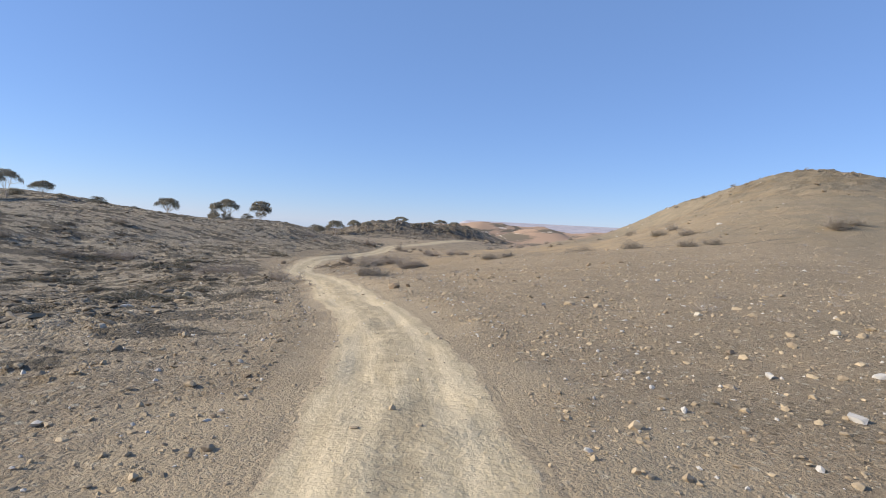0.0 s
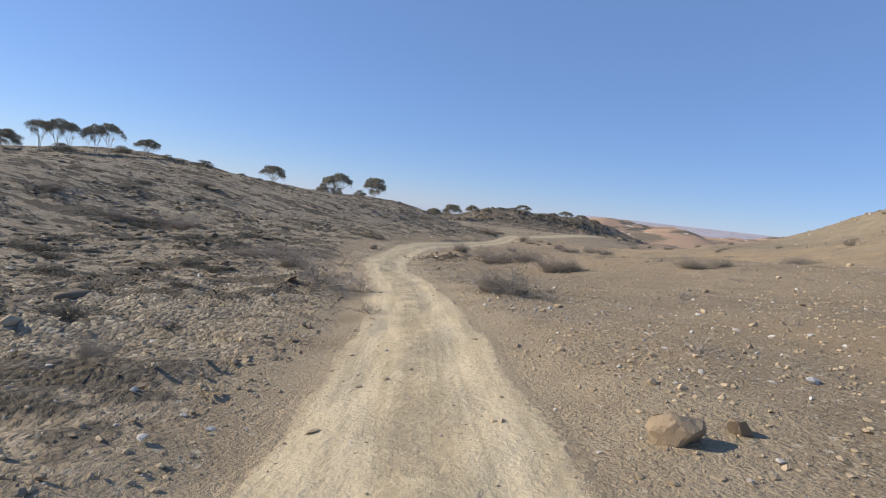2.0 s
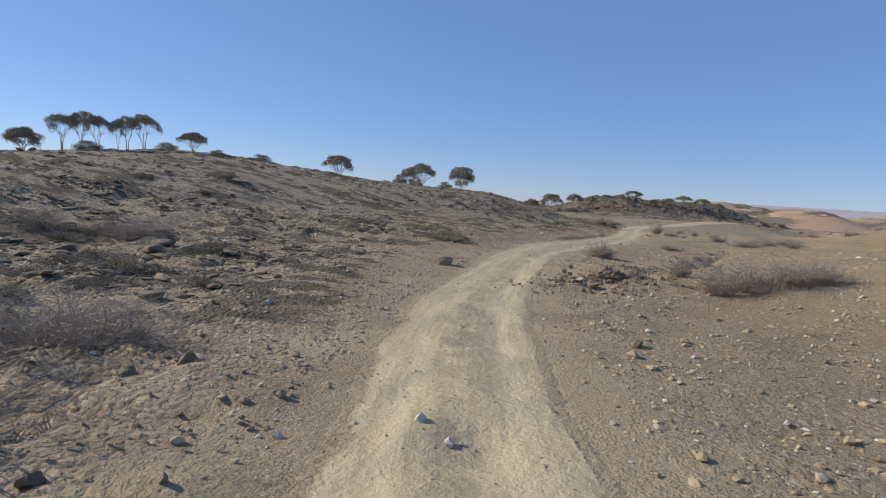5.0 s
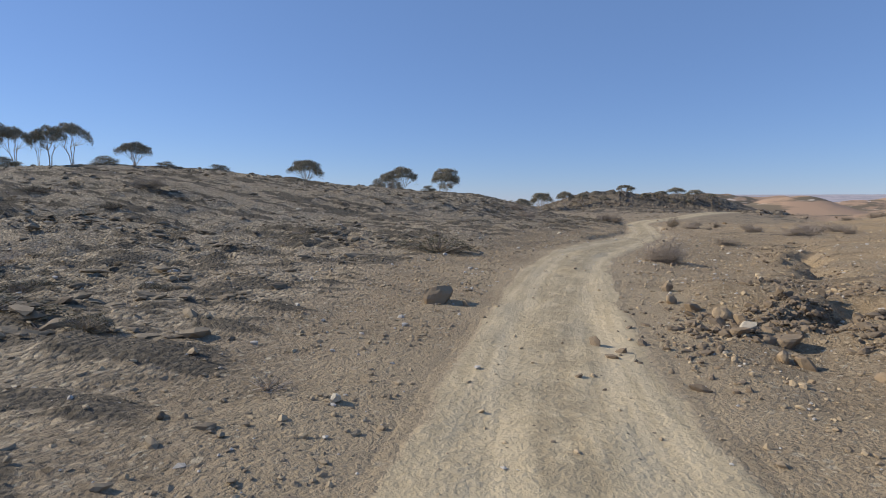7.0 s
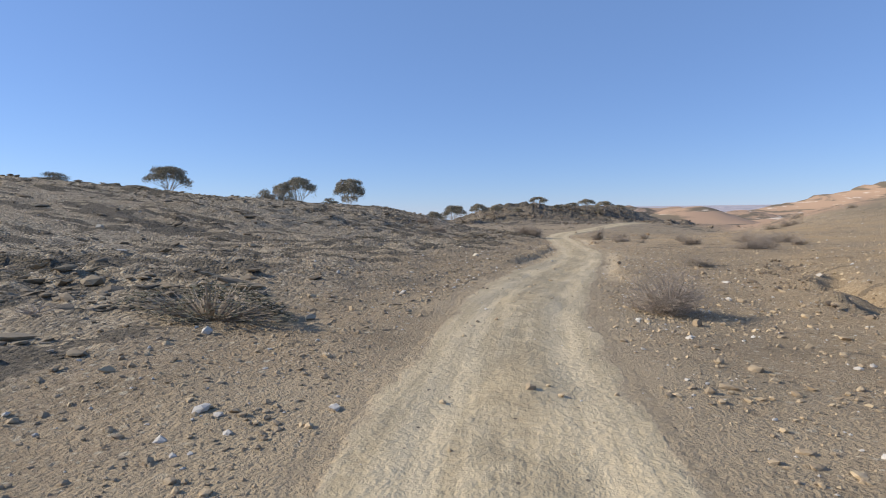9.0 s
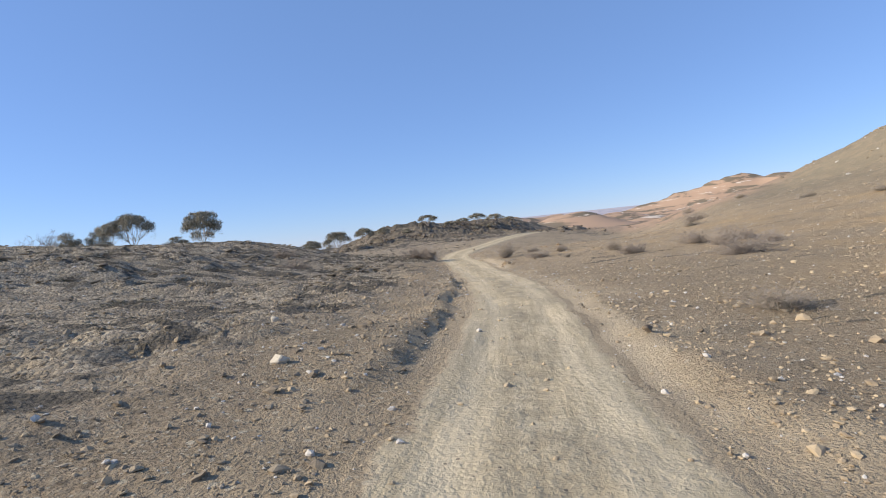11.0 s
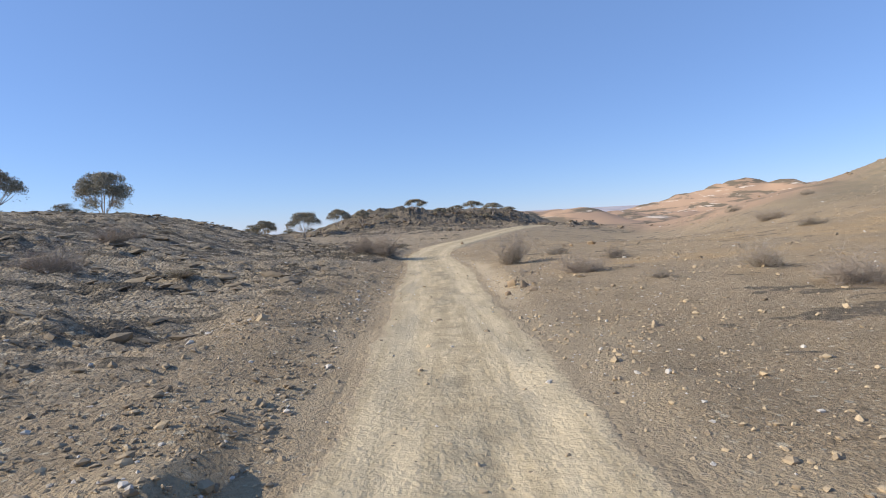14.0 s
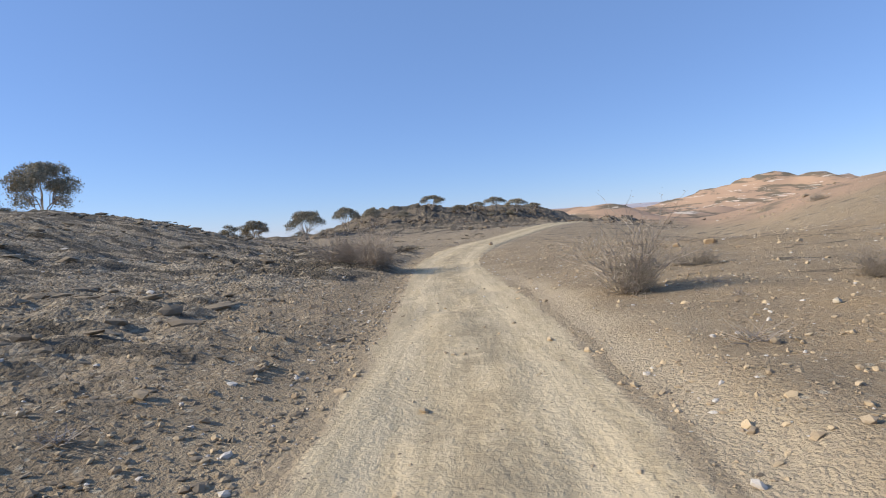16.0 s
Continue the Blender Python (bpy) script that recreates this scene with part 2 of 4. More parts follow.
# centre x, centre y, half-widths along and across, turn, height
LEFT_RIDGE = [(-77.89, 106.60, 17.23, 49.36, 0.81, 6.16),
    (-37.46, 125.21, 11.12, 35.83, 0.20, 2.95),
    (-114.82, 71.83, 38.64, 41.31, 0.02, 1.58),
    (-53.98, 96.81, 21.63, 30.67, 0.41, -2.14),
    (-29.73, 49.70, 11.61, 27.06, -0.15, -3.87),
    (-64.97, 142.03, 21.26, 16.33, -0.09, 3.29),
    (-66.62, 189.83, 41.83, 26.16, -0.47, -4.03),
    (-34.00, 175.00, 9.00, 13.00, 0.20, 1.70)]
ROCKY_KNOLL = [(-26.14, 220.97, 14.73, 25.34, 0.12, 6.46),
    (6.01, 255.28, 23.31, 9.92, 0.90, 7.13),
    (-60.00, 300.00, 30.00, 13.00, 0.15, 3.40)]
RIGHT_HILLS = [(62.02, 93.01, 16.54, 32.16, -0.57, 11.49),
    (63.07, 139.82, 8.85, 23.79, 0.27, 7.23),
    (89.83, 148.73, 34.80, 49.31, -0.13, 8.04),
    (28.27, 162.84, 12.04, 28.73, -0.43, -4.72),
    (34.02, 163.06, 8.65, 26.26, -0.33, 4.59)]
HOLLOWS = [(8.86, 78.33, 13.46, 19.61, 0.06, -1.58),
    (-7.45, 60.32, 5.11, 9.65, 0.01, -1.23),
    (17.00, 29.59, 9.56, 15.08, -0.02, 0.46),
    (-15.23, 24.09, 10.77, 14.21, -0.04, -2.11),
    (7.24, 187.58, 19.71, 21.77, -0.01, 1.13),
    (-20.07, 113.38, 9.39, 28.86, 0.14, -1.45),
    (-3.32, 41.14, 11.55, 5.16, -0.70, -1.08)]
FAR_DUNES = [(72, 430, 24, 28, 0.1, 14.0), (118, 480, 22, 16, 0.4, 6), (160, 530, 24, 18, 0.3, 8),
             (0, 680, 60, 40, 0.1, 15), (80, 700, 40, 30, 0.1, 12), (130, 725, 34, 24, 0.3, 11), (190, 700, 32, 24, 0.5, 12), (236, 640, 30, 20, 0.6, 10),
             (200, 900, 40, 30, 0.2, 11), (260, 930, 36, 30, -0.2, 12), (310, 1060, 50, 50, 0, 7), (365, 1109, 60, 70, 0, 9), (430, 1084, 65, 75, 0, 12), (505, 1052, 75, 75, 0, 29),
             (565, 998, 75, 75, 0, 23), (625, 935, 90, 90, 0, 14), (300, 800, 40, 22, 0.9, 6), (360, 780, 40, 24, 0.9, 8), (430, 760, 50, 30, 0.8, 13)]


def bump_of(x, y, cx, cy, rx, ry, turn, height):
    c, s = math.cos(turn), math.sin(turn)
    u, v = ((x - cx) * c + (y - cy) * s) / rx, (-(x - cx) * s + (y - cy) * c) / ry
    return height * np.exp(-np.minimum(0.5 * (u * u + v * v), 60))


def land(x, y):
    """Height of the ground without small relief."""
    x, y = np.asarray(x, float), np.asarray(y, float)
    far_y = np.where(y > 260, 260 + 60 * np.tanh((y - 260) / 60), np.where(y < -40, -40, y))
    far_x = 150 * np.tanh(x / 150)
    h = 0.049 + -0.00490 * far_x + -0.02268 * far_y
    for hill in (*LEFT_RIDGE, *ROCKY_KNOLL, *RIGHT_HILLS, *HOLLOWS):
        h = h + bump_of(x, y, *hill)
    dunes = 0.0
    for hill in FAR_DUNES:
        dunes = dunes + bump_of(x, y, *hill)
    h = h + dunes * (0.96 + 0.25 * fbm(x / 90, y / 90, 3, 5) + 0.34 * np.abs(fbm(x / 42, y / 55, 4, 6))) - 5 * smooth(np.hypot(x, y - 120), 180, 420)
    h = h - 50 * smooth(np.hypot(x, y), 420, 1100) * (1 - smooth(x, -130, -25))      # falls away behind the ridge
    return h + 50 * smooth(y, 1350, 2900) * smooth(x - 0.02 * y, -60, 60)      # the plain rises to a far plateau


WAY = [(1.0, -30), (0.4, -10), (0.0, 0), (-0.4, 6), (-1.4, 12), (-3.2, 18.5), (-5.1, 25.6), (-7.5, 32.6), (-9.8, 38.6), (-11.5, 44.6),
       (-12.5, 51), (-12.9, 57), (-12.8, 62), (-12.2, 68), (-11.4, 75), (-11.1, 81), (-11.1, 88), (-11.3, 96), (-11.4, 104), (-11.8, 112),
       (-11.9, 119), (-11.1, 128), (-9.6, 139), (-7.6, 151), (-4.8, 162), (-0.8, 173), (6.0, 187), (14, 200), (30, 222)]


def centreline():
    p = np.array(WAY, float)
    p = np.vstack([2 * p[0] - p[1], p, 2 * p[-1] - p[-2]])
    out = []
    for a, b, c, d in zip(p, p[1:], p[2:], p[3:]):
        for t in np.linspace(0, 1, int(np.hypot(*(c - b)) / 0.25), endpoint=False):
            out.append(0.5 * (2 * b + (c - a) * t + (2 * a - 5 * b + 4 * c - d) * t * t + (3 * b - a - 3 * c + d) * t**3))
    return np.array(out)


LINE = centreline()
TANGENT = np.gradient(LINE, axis=0)
TANGENT /= np.linalg.norm(TANGENT, axis=1, keepdims=True)
NORMAL = np.stack([TANGENT[:, 1], -TANGENT[:, 0]], 1)      # to the right
STATION = np.r_[0, np.cumsum(np.linalg.norm(np.diff(LINE, axis=0), axis=1))]


def beside(x, y):
    """Distance to the right of the track's centre, and the y of the nearest centre point."""
    x, y = np.ravel(x), np.ravel(y)
    side, near_y = np.full(x.shape, 60.0), y.copy()
    coarse, step = LINE[::4], 4
    close = np.nonzero((x > -45) & (x < 62) & (y > -40) & (y < 260))[0]
    for part in np.array_split(close, max(1, len(close) // 20000)):
        d = (x[part, None] - coarse[None, :, 0]) ** 2 + (y[part, None] - coarse[None, :, 1]) ** 2
        i = d.argmin(1) * step
        off = np.stack([x[part], y[part]], 1) - LINE[i]
        side[part] = (off * NORMAL[i]).sum(1)
        far = np.sqrt(d.min(1)) > np.abs(side[part]) + 3
        side[part[far]] = 60
        near_y[part] = LINE[i, 1]
    return side, near_y


def half_width(y):
    return np.interp(y, (15, 45, 56, 66, 84, 91, 100, 140), (1.06, 1.14, 1.14, 1.30, 1.28, 1.20, 1.42, 1.90)) + 0.20 * value_noise(y / 5.0, 0 * y, 3) + 0.12 * value_noise(y / 1.3, 0 * y, 4)


def rocky_of(x, y):
    n = fbm(x / 14, y / 14, 3, 11)
    left = np.interp(y, LINE[:, 1], LINE[:, 0]) - x
    ridge = smooth(left + 3 * n, 0.8, 4.5) * smooth(y, -6, 10) * (1 - 0.75 * smooth(y - 0.6 * left, 112, 150)) * (1 - smooth(y, 185, 215))
    knoll = bump_of(x, y, -20, 215, 26, 26, 0, 1.2) + bump_of(x, y, 0, 240, 30, 22, 0, 1.0) + bump_of(x, y, -64, 298, 36, 18, 0.15, 1.2)
    scree = bump_of(x, y, -17, 24, 8, 14, 0.2, 1.4) + bump_of(x, y, -10, 10, 4, 8, 0.2, 0.6)
    top = bump_of(x, y, 62, 95, 16, 20, 0, 1.1)
    return np.clip(np.maximum.reduce([ridge * 0.95, knoll, scree, top]) * (1.0 + 0.5 * n), 0, 1)


GULLY_Y, GULLY_X = (45.5, 48, 52, 57, 61, 66, 71, 74), (-9.4, -9.0, -8.1, -7.0, -6.2, -5.3, -4.5, -4.0)


def dust_of(x, y, side):
    return 1 - smooth(np.abs(side) + 1.8 * fbm(x / 1.2, y / 1.2, 4, 7), 0.9, 2.7)


def dark_ledge_of(x, y, rocky):
    """Dark crusted ledges, whose colour also paints in their shade, drawn out across the slope; a few also lie on the
    plain to the right.
    """
    n = fbm(x / 2.4, y / 0.65, 4, 103, 0.6) + 0.45 * fbm(x / 9, y / 5, 3, 105)
    plain = smooth(x - np.interp(y, LINE[:, 1], LINE[:, 0]), 2, 5) * smooth(y, 35, 50) * (1 - smooth(x, 30, 50))
    n = n + 0.14 * smooth(y, 150, 185) + 0.10 * smooth(y - 0.6 * x, 120, 150)
    return smooth(n, 0.15, 0.30) * np.maximum(smooth(rocky, 0.15, 0.6), 0.6 * plain * smooth(n, 0.32, 0.5))


def relief(x, y, side, near_y):
    """Lumps, ledges, banks and washouts of the open ground."""
    base = land(x, y)
    rocky = rocky_of(x, y)
    h = base + 0.16 * fbm(x / 5.5, y / 5.5, 4, 21) + (0.06 + 0.06 * smooth(-side, 2, 6)) * fbm(x / 1.1, y / 1.1, 4, 31, 0.6)
    patch = smooth(fbm(x / 7, y / 3.5, 3, 61), -0.12, 0.25)
    for size, tall, seed in ((5.0, 0.20, 41), (2.4, 0.13, 43), (1.1, 0.08, 45)):
        n = fbm(x / size, y / (size * 0.6), 4, seed, 0.6) + 0.8 * base
        step = n * 3 - np.floor(n * 3)
        h = h + rocky * tall * (smooth(step, 0.0, 0.10) - smooth(step, 0.35, 1.0)) * (0.35 + 0.65 * patch)
    h = h + rocky * 0.16 * np.abs(fbm(x / 1.6, y / 1.6, 3, 71)) + (rocky > 0.5) * 1.6 * np.maximum(fbm(x / 6, y / 6, 5, 81, 0.6), 0) * smooth(y, 170, 195)
    right = smooth(x, 12, 32) * smooth(y, 15, 40) * (1 - smooth(y, 190, 230))
    h = h + right * (0.5 * np.abs(fbm(x / 9, y / 14, 4, 85, 0.55)) - 0.12 + 0.10 * fbm(x / 1.8, y / 1.8, 3, 87))
    h = h + 2.2 * bump_of(x, y, 61, 93, 13, 18, 0, 1.0) * (np.abs(fbm(x / 4, y / 3, 4, 89, 0.6)) - 0.06)
    h = h + 0.07 * dark_ledge_of(x, y, rocky) * smooth(np.abs(side), 1.6, 3.0)
    d = np.abs(side)
    # bank along the sunk track
    cut = smooth(near_y, 66, 71) * (1 - smooth(near_y, 84, 88))
    edge = 1.50 + 0.4 * fbm(x / 1.4, y / 1.4, 3, 91)
    h = h + cut * 0.16 * (0.6 + 1.5 * np.abs(fbm(x / 2.3, y / 2.3, 2, 93))) * smooth(-side, edge, edge + 0.3) * np.exp(-np.maximum(-side - 2, 0) / 2.5)
    h = h + 0.05 * np.exp(-((d - 1.5) / 0.35) ** 2) * (0.5 + fbm(x / 1.5, y / 1.5, 2, 95))
    # gully to the right of the track, with a broken bank
    run = np.interp(y, GULLY_Y, GULLY_X) + 0.9 * fbm(y / 2.2, 0 * y + 3, 3, 97)
    deep = np.interp(y, GULLY_Y, (0, 0.26, 0.26, 0.28, 0.45, 0.40, 0.5, 0)) * (0.75 + 1.2 * fbm(x / 1.5, y / 1.5, 2, 98))
    h = h - deep * np.exp(-(((x - run) / 0.42) ** 2)) + 0.5 * deep * np.exp(-(((x - run + 0.9) / 0.6) ** 2)) * np.abs(fbm(x / 0.7, y / 0.7, 3, 96)) * 1.8
    h = h + bump_of(x, y, -9.0, 50.4, 0.75, 2.3, 0.2, 0.16) * (0.6 + 2.2 * np.abs(fbm(x / 0.6, y / 0.6, 4, 92, 0.65)))
    # low step where the track has worn into its right-hand shoulder
    worn = smooth(near_y, 93, 96) * (1 - smooth(near_y, 106, 110)) + smooth(near_y, 64, 67) * (1 - smooth(near_y, 75, 79))
    lip = 1.50 + 0.5 * fbm(x / 1.2, y / 1.2, 3, 94)
    h = h + worn * 0.15 * smooth(side, lip, lip + 0.25) * np.exp(-np.maximum(side - 1.7, 0) / 1.3)
    # heap of rubble with a pit beside it, and the gully past the sunk track
    h = h + bump_of(x, y, -14.6, 93.5, 0.9, 4.5, 0.05, 0.24) * (0.8 + fbm(x / 1.2, y / 1.2, 3, 99)) - bump_of(x, y, -15.9, 90.6, 0.7, 0.9, 0, 0.40)
    hw = half_width(near_y)
    near = 1 - smooth(d, hw + 0.1, hw + 1.0 - 0.6 * cut)
    h = h * (1 - near) + (base + 0.012) * near
    return h - 0.20 * (1 - smooth(d, hw - 0.40, hw - 0.20)), rocky


def link_mesh(name, verts, faces, material, shade_smooth=True):
    me = bpy.data.meshes.new(name)
    v = np.asarray(verts, np.float32)
    f = np.asarray(faces, np.int32)
    n = f.shape[1]
    me.vertices.add(len(v))
    me.vertices.foreach_set("co", v.ravel())
    me.loops.add(f.size)
    me.loops.foreach_set("vertex_index", f.ravel())
    me.polygons.add(len(f))
    me.polygons.foreach_set("loop_start", np.arange(0, f.size, n, dtype=np.int32))
    me.polygons.foreach_set("use_smooth", np.full(len(f), shade_smooth))
    me.update(calc_edges=True)
    me.validate()
    me.materials.append(material)
    return me


def grid_faces(rows, cols):
    i = np.arange(rows * cols).reshape(rows, cols)
    return np.stack([i[:-1, :-1], i[:-1, 1:], i[1:, 1:], i[1:, :-1]], -1).reshape(-1, 4)


def add_attr(me, name, values):
    me.attributes.new(name, "FLOAT", "POINT").data.foreach_set("value", np.asarray(values, np.float32).ravel())


def lines(lo, hi, fine, grow_lo, grow_hi, reach):
    mid = list(np.arange(lo, hi, fine))
    up, x, s = [], hi, fine
    while x < reach:
        up.append(x)
        s = fine + grow_hi * (x - hi)
        x += s
    down, x = [], lo
    while x > -reach:
        s = fine + grow_lo * (lo - x)
        x -= s
        down.append(x)
    return np.array(down[::-1] + mid + up)


def build_ground():
    gx, gy = lines(-24, 5, 0.2, 0.022, 0.030, 3200), lines(-2, 118, 0.2, 0.08, 0.016, 3200)
    xx, yy = [a.ravel() for a in np.meshgrid(gx, gy)]
    side, near_y = beside(xx, yy)
    z, rocky = relief(xx, yy, side, near_y)
    me = link_mesh("ground", np.stack([xx, yy, z], 1), grid_faces(len(gy), len(gx)), GROUND)
    rocky = rocky * smooth(np.abs(side), 1.2, 2.4)
    add_attr(me, "rocky", rocky)
    path = np.exp(-(((yy - 36.8 + 0.46 * (xx + 2.3) - 0.5 * fbm(xx / 2, yy / 2, 2, 107)) / 0.16) ** 2)) * smooth(xx, -4, -2) * (1 - smooth(xx, 2, 6))
    add_attr(me, "dust", np.maximum(dust_of(xx, yy, side), 0.7 * path))
    lip = smooth(near_y, 91, 95) * (1 - smooth(near_y, 107, 111)) + smooth(near_y, 66, 69) * (1 - smooth(near_y, 79, 84))
    pale_lip = lip * np.exp(-(((side - half_width(near_y) - 0.25 - 0.3 * fbm(xx / 1.5, yy / 1.5, 2, 117)) / 0.28) ** 2))
    add_attr(me, "lip", pale_lip)
    add_attr(me, "crust_shade", dark_ledge_of(xx, yy, rocky))
    add_attr(me, "hill", smooth(xx + 8 * fbm(xx / 12, yy / 12, 3, 109), 18, 42) * (1 - smooth(np.hypot(xx, yy), 240, 330)))
    far = smooth(np.hypot(xx, yy), 330, 400) * smooth(xx + 0.1 * yy, 10, 60)
    rose = smooth(yy - 0.25 * (xx - 40) + 14 * fbm(xx / 20, yy / 20, 3, 111), 150, 170) * smooth(xx + 6 * fbm(xx / 9, yy / 9, 3, 113), 18, 32)
    add_attr(me, "dune", np.maximum(far, 0.9 * rose))
    add_attr(me, "knoll", rocky * smooth(yy, 165, 190))
    # where the painted haze colour sets in
    add_attr(me, "plateau_haze", smooth(yy, 1250, 1500))
    clay = bump_of(xx, yy, 14, 92, 10, 26, 0.2, 0.8) + bump_of(xx, yy, 2.2, 24, 3.5, 2.0, 0.3, 1.0) + bump_of(xx, yy, 48, 95, 22, 26, 0, 0.5)
    clay = clay + bump_of(xx, yy, -0.5, 62, 4.5, 13, -0.2, 0.9) + bump_of(xx, yy, -7.9, 99.5, 1.0, 3, 0, 0.5)
    clay = clay + bump_of(xx, yy, -4, 101, 3, 1.4, 0.2, 0.9) + bump_of(xx, yy, -3, 33, 2, 1, 0.3, 0.7)
    add_attr(me, "clay", np.clip(clay * (0.6 + 1.2 * fbm(xx / 3, yy / 3, 3, 13)), 0, 1))
    ob = new("ground", me)
    tagged(ob, "stony brown desert ground with low ridges and scree", "ground", kind="structure")


def track_height(x, y, t, near_y):
    """t: distance from the middle as a share of the half-width."""
    inner = 1 - smooth(np.abs(t), 0.45, 0.8)
    z = land(x, y) + inner * (0.05 * fbm(x / 2.2, y / 3, 3, 15) + 0.03 * fbm(x / 0.5, y / 0.9, 3, 17) + 0.06 * fbm(x / 0.9, y / 0.9, 3, 23))
    wander = 0.10 * value_noise(near_y / 6, 0 * near_y, 19)
    ruts = np.exp(-(((np.abs(t + wander) - 0.45) / 0.17) ** 2))
    return z + 0.016 + 0.10 * smooth(near_y, 116, 135) * (1 - smooth(np.abs(t), 0.8, 1.1)) + 0.008 * inner - 0.014 * ruts * (1 - smooth(np.abs(t), 0.6, 0.85)) - 0.06 * smooth(np.abs(t), 1.0, 1.1)


def build_track():
    keep = (LINE[:, 1] > -20)
    line, nor = LINE[keep], NORMAL[keep]
    t = np.linspace(-1.1, 1.1, 29)
    w = half_width(line[:, 1])
    wl, wr = w + 0.15 * value_noise(line[:, 1] / 0.8, 0 * w, 8), w + 0.15 * value_noise(line[:, 1] / 0.8, 0 * w, 9)
    across = np.where(t[None] < 0, wl[:, None], wr[:, None]) * t[None]
    x, y = line[:, :1] + nor[:, :1] * across, line[:, 1:] + nor[:, 1:] * across
    z = track_height(x, y, np.broadcast_to(t, x.shape), np.broadcast_to(line[:, 1:], x.shape))
    me = link_mesh("road", np.stack([x, y, z], -1).reshape(-1, 3), grid_faces(len(line), len(t)), TRACK)
    add_attr(me, "crown", np.broadcast_to(np.exp(-((t / 0.25) ** 2)), x.shape))
    add_attr(me, "dust", dust_of(x, y, np.broadcast_to(across, x.shape)))
    add_attr(me, "wheel", np.broadcast_to(np.exp(-(((np.abs(t) - 0.5) / 0.16) ** 2)), x.shape))
    add_attr(me, "edge", (0.55 * smooth(np.abs(t), 0.62, 1.0) + 1.2 * smooth(np.abs(t), 0.84, 0.99))[None] * (1 - 0.6 * smooth(line[:, 1:], 112, 130)) - 0.5 * smooth(line[:, 1:], 112, 130))
    run = np.stack([np.broadcast_to(across, x.shape), np.broadcast_to(STATION[keep][:, None], x.shape), 0 * x], -1)
    me.attributes.new("along", "FLOAT_VECTOR", "POINT").data.foreach_set("vector", np.asarray(run, np.float32).ravel())
    tagged(new("road", me), "pale dusty dirt track with shallow wheel ruts", "road", kind="structure")


def surface(x, y):
    x, y = np.atleast_1d(np.asarray(x, float)), np.atleast_1d(np.asarray(y, float))
    side, near_y = beside(x, y)
    z, _ = relief(x, y, side, near_y)
    t = side / half_width(near_y)
    return np.where(np.abs(t) < 1.0, np.maximum(z, track_height(x, y, t, near_y)), z)


def floor_at(x, y):
    return float(surface(x, y)[0])


build_ground()
build_track()

# ---- builders for loose stones and plants ----


def part(name, me, parent, label=""):
    ob = new(name, me)
    ob.parent = parent
    return tagged(ob, label)


def stone_shape(seed, flat=0.7, sharp=5):
    """One stone about one metre across: a lump cut by a few planes."""
    rng = np.random.RandomState(seed)
    bm = bmesh.new()
    bmesh.ops.create_icosphere(bm, subdivisions=3, radius=0.5)
    cuts = []
    for _ in range(sharp + 4):
        n = Vector(rng.normal(size=3)).normalized()
        cuts.append((n, rng.uniform(0.20, 0.38)))
    off = Vector(rng.uniform(-50, 50, 3))
    for v in bm.verts:
        p = v.co.copy()
        for n, d in cuts:
            over = p.dot(n) - d
            if over > 0:
                p -= n * over * 0.98
        p *= 1 + 0.16 * noise.noise(p * 3 + off) + 0.07 * noise.noise(p * 9 + off)
        p.z *= flat
        v.co = p
    me = bpy.data.meshes.new("rock")
    bm.to_mesh(me)
    bm.free()
    me.polygons.foreach_set("use_smooth", np.full(len(me.polygons), False))
    return me


ICO_V = None


def stones(xyz, size, flat, rng, tall=None, wide=1.0):
    """Vertices and triangles of many small stones."""
    global ICO_V
    if ICO_V is None:
        bm = bmesh.new()
        bmesh.ops.create_icosphere(bm, subdivisions=1, radius=0.5)
        bm.verts.ensure_lookup_table()
        ICO_V = (np.array([v.co for v in bm.verts]), np.array([[v.index for v in f.verts] for f in bm.faces]))
        bm.free()
    base, tri = ICO_V
    n = len(xyz)
    shape = base[None] * rng.uniform(0.6, 1.35, (n, len(base), 1))
    shape = shape * np.stack([wide * rng.uniform(0.7, 1.3, n), rng.uniform(0.6, 1.0, n), flat * rng.uniform(0.7, 1.3, n)], 1)[:, None]
    a = rng.uniform(0, 2 * math.pi, n)
    if tall is not None:
        a = tall + rng.normal(0, 0.35, n)
    c, s = np.cos(a)[:, None], np.sin(a)[:, None]
    x, y = shape[..., 0] * c - shape[..., 1] * s, shape[..., 0] * s + shape[..., 1] * c
    tilt = rng.normal(0, 0.15, (n, 1))
    z = shape[..., 2] + tilt * x
    v = np.stack([x, y, z], -1) * np.asarray(size)[:, None, None] + xyz[:, None]
    f = tri[None] + (np.arange(n) * len(base))[:, None, None]
    return v.reshape(-1, 3), f.reshape(-1, 3)


def chips(xyz, size, rng):
    """Tiny flat stones of eight faces."""
    base = np.array([(0.5, 0, 0), (0, 0.42, 0), (-0.5, 0, 0), (0, -0.42, 0), (0, 0, 0.3), (0, 0, -0.3)])
    tri = np.array([(0, 1, 4), (1, 2, 4), (2, 3, 4), (3, 0, 4), (1, 0, 5), (2, 1, 5), (3, 2, 5), (0, 3, 5)])
    n = len(xyz)
    shape = base[None] * rng.uniform(0.6, 1.4, (n, 6, 3))
    a = rng.uniform(0, 2 * math.pi, n)
    c, s = np.cos(a)[:, None], np.sin(a)[:, None]
    v = np.stack([shape[..., 0] * c - shape[..., 1] * s, shape[..., 0] * s + shape[..., 1] * c, shape[..., 2]], -1)
    v = v * size[:, None, None] + xyz[:, None]
    return v.reshape(-1, 3), (tri[None] + (np.arange(n) * 6)[:, None, None]).reshape(-1, 3)


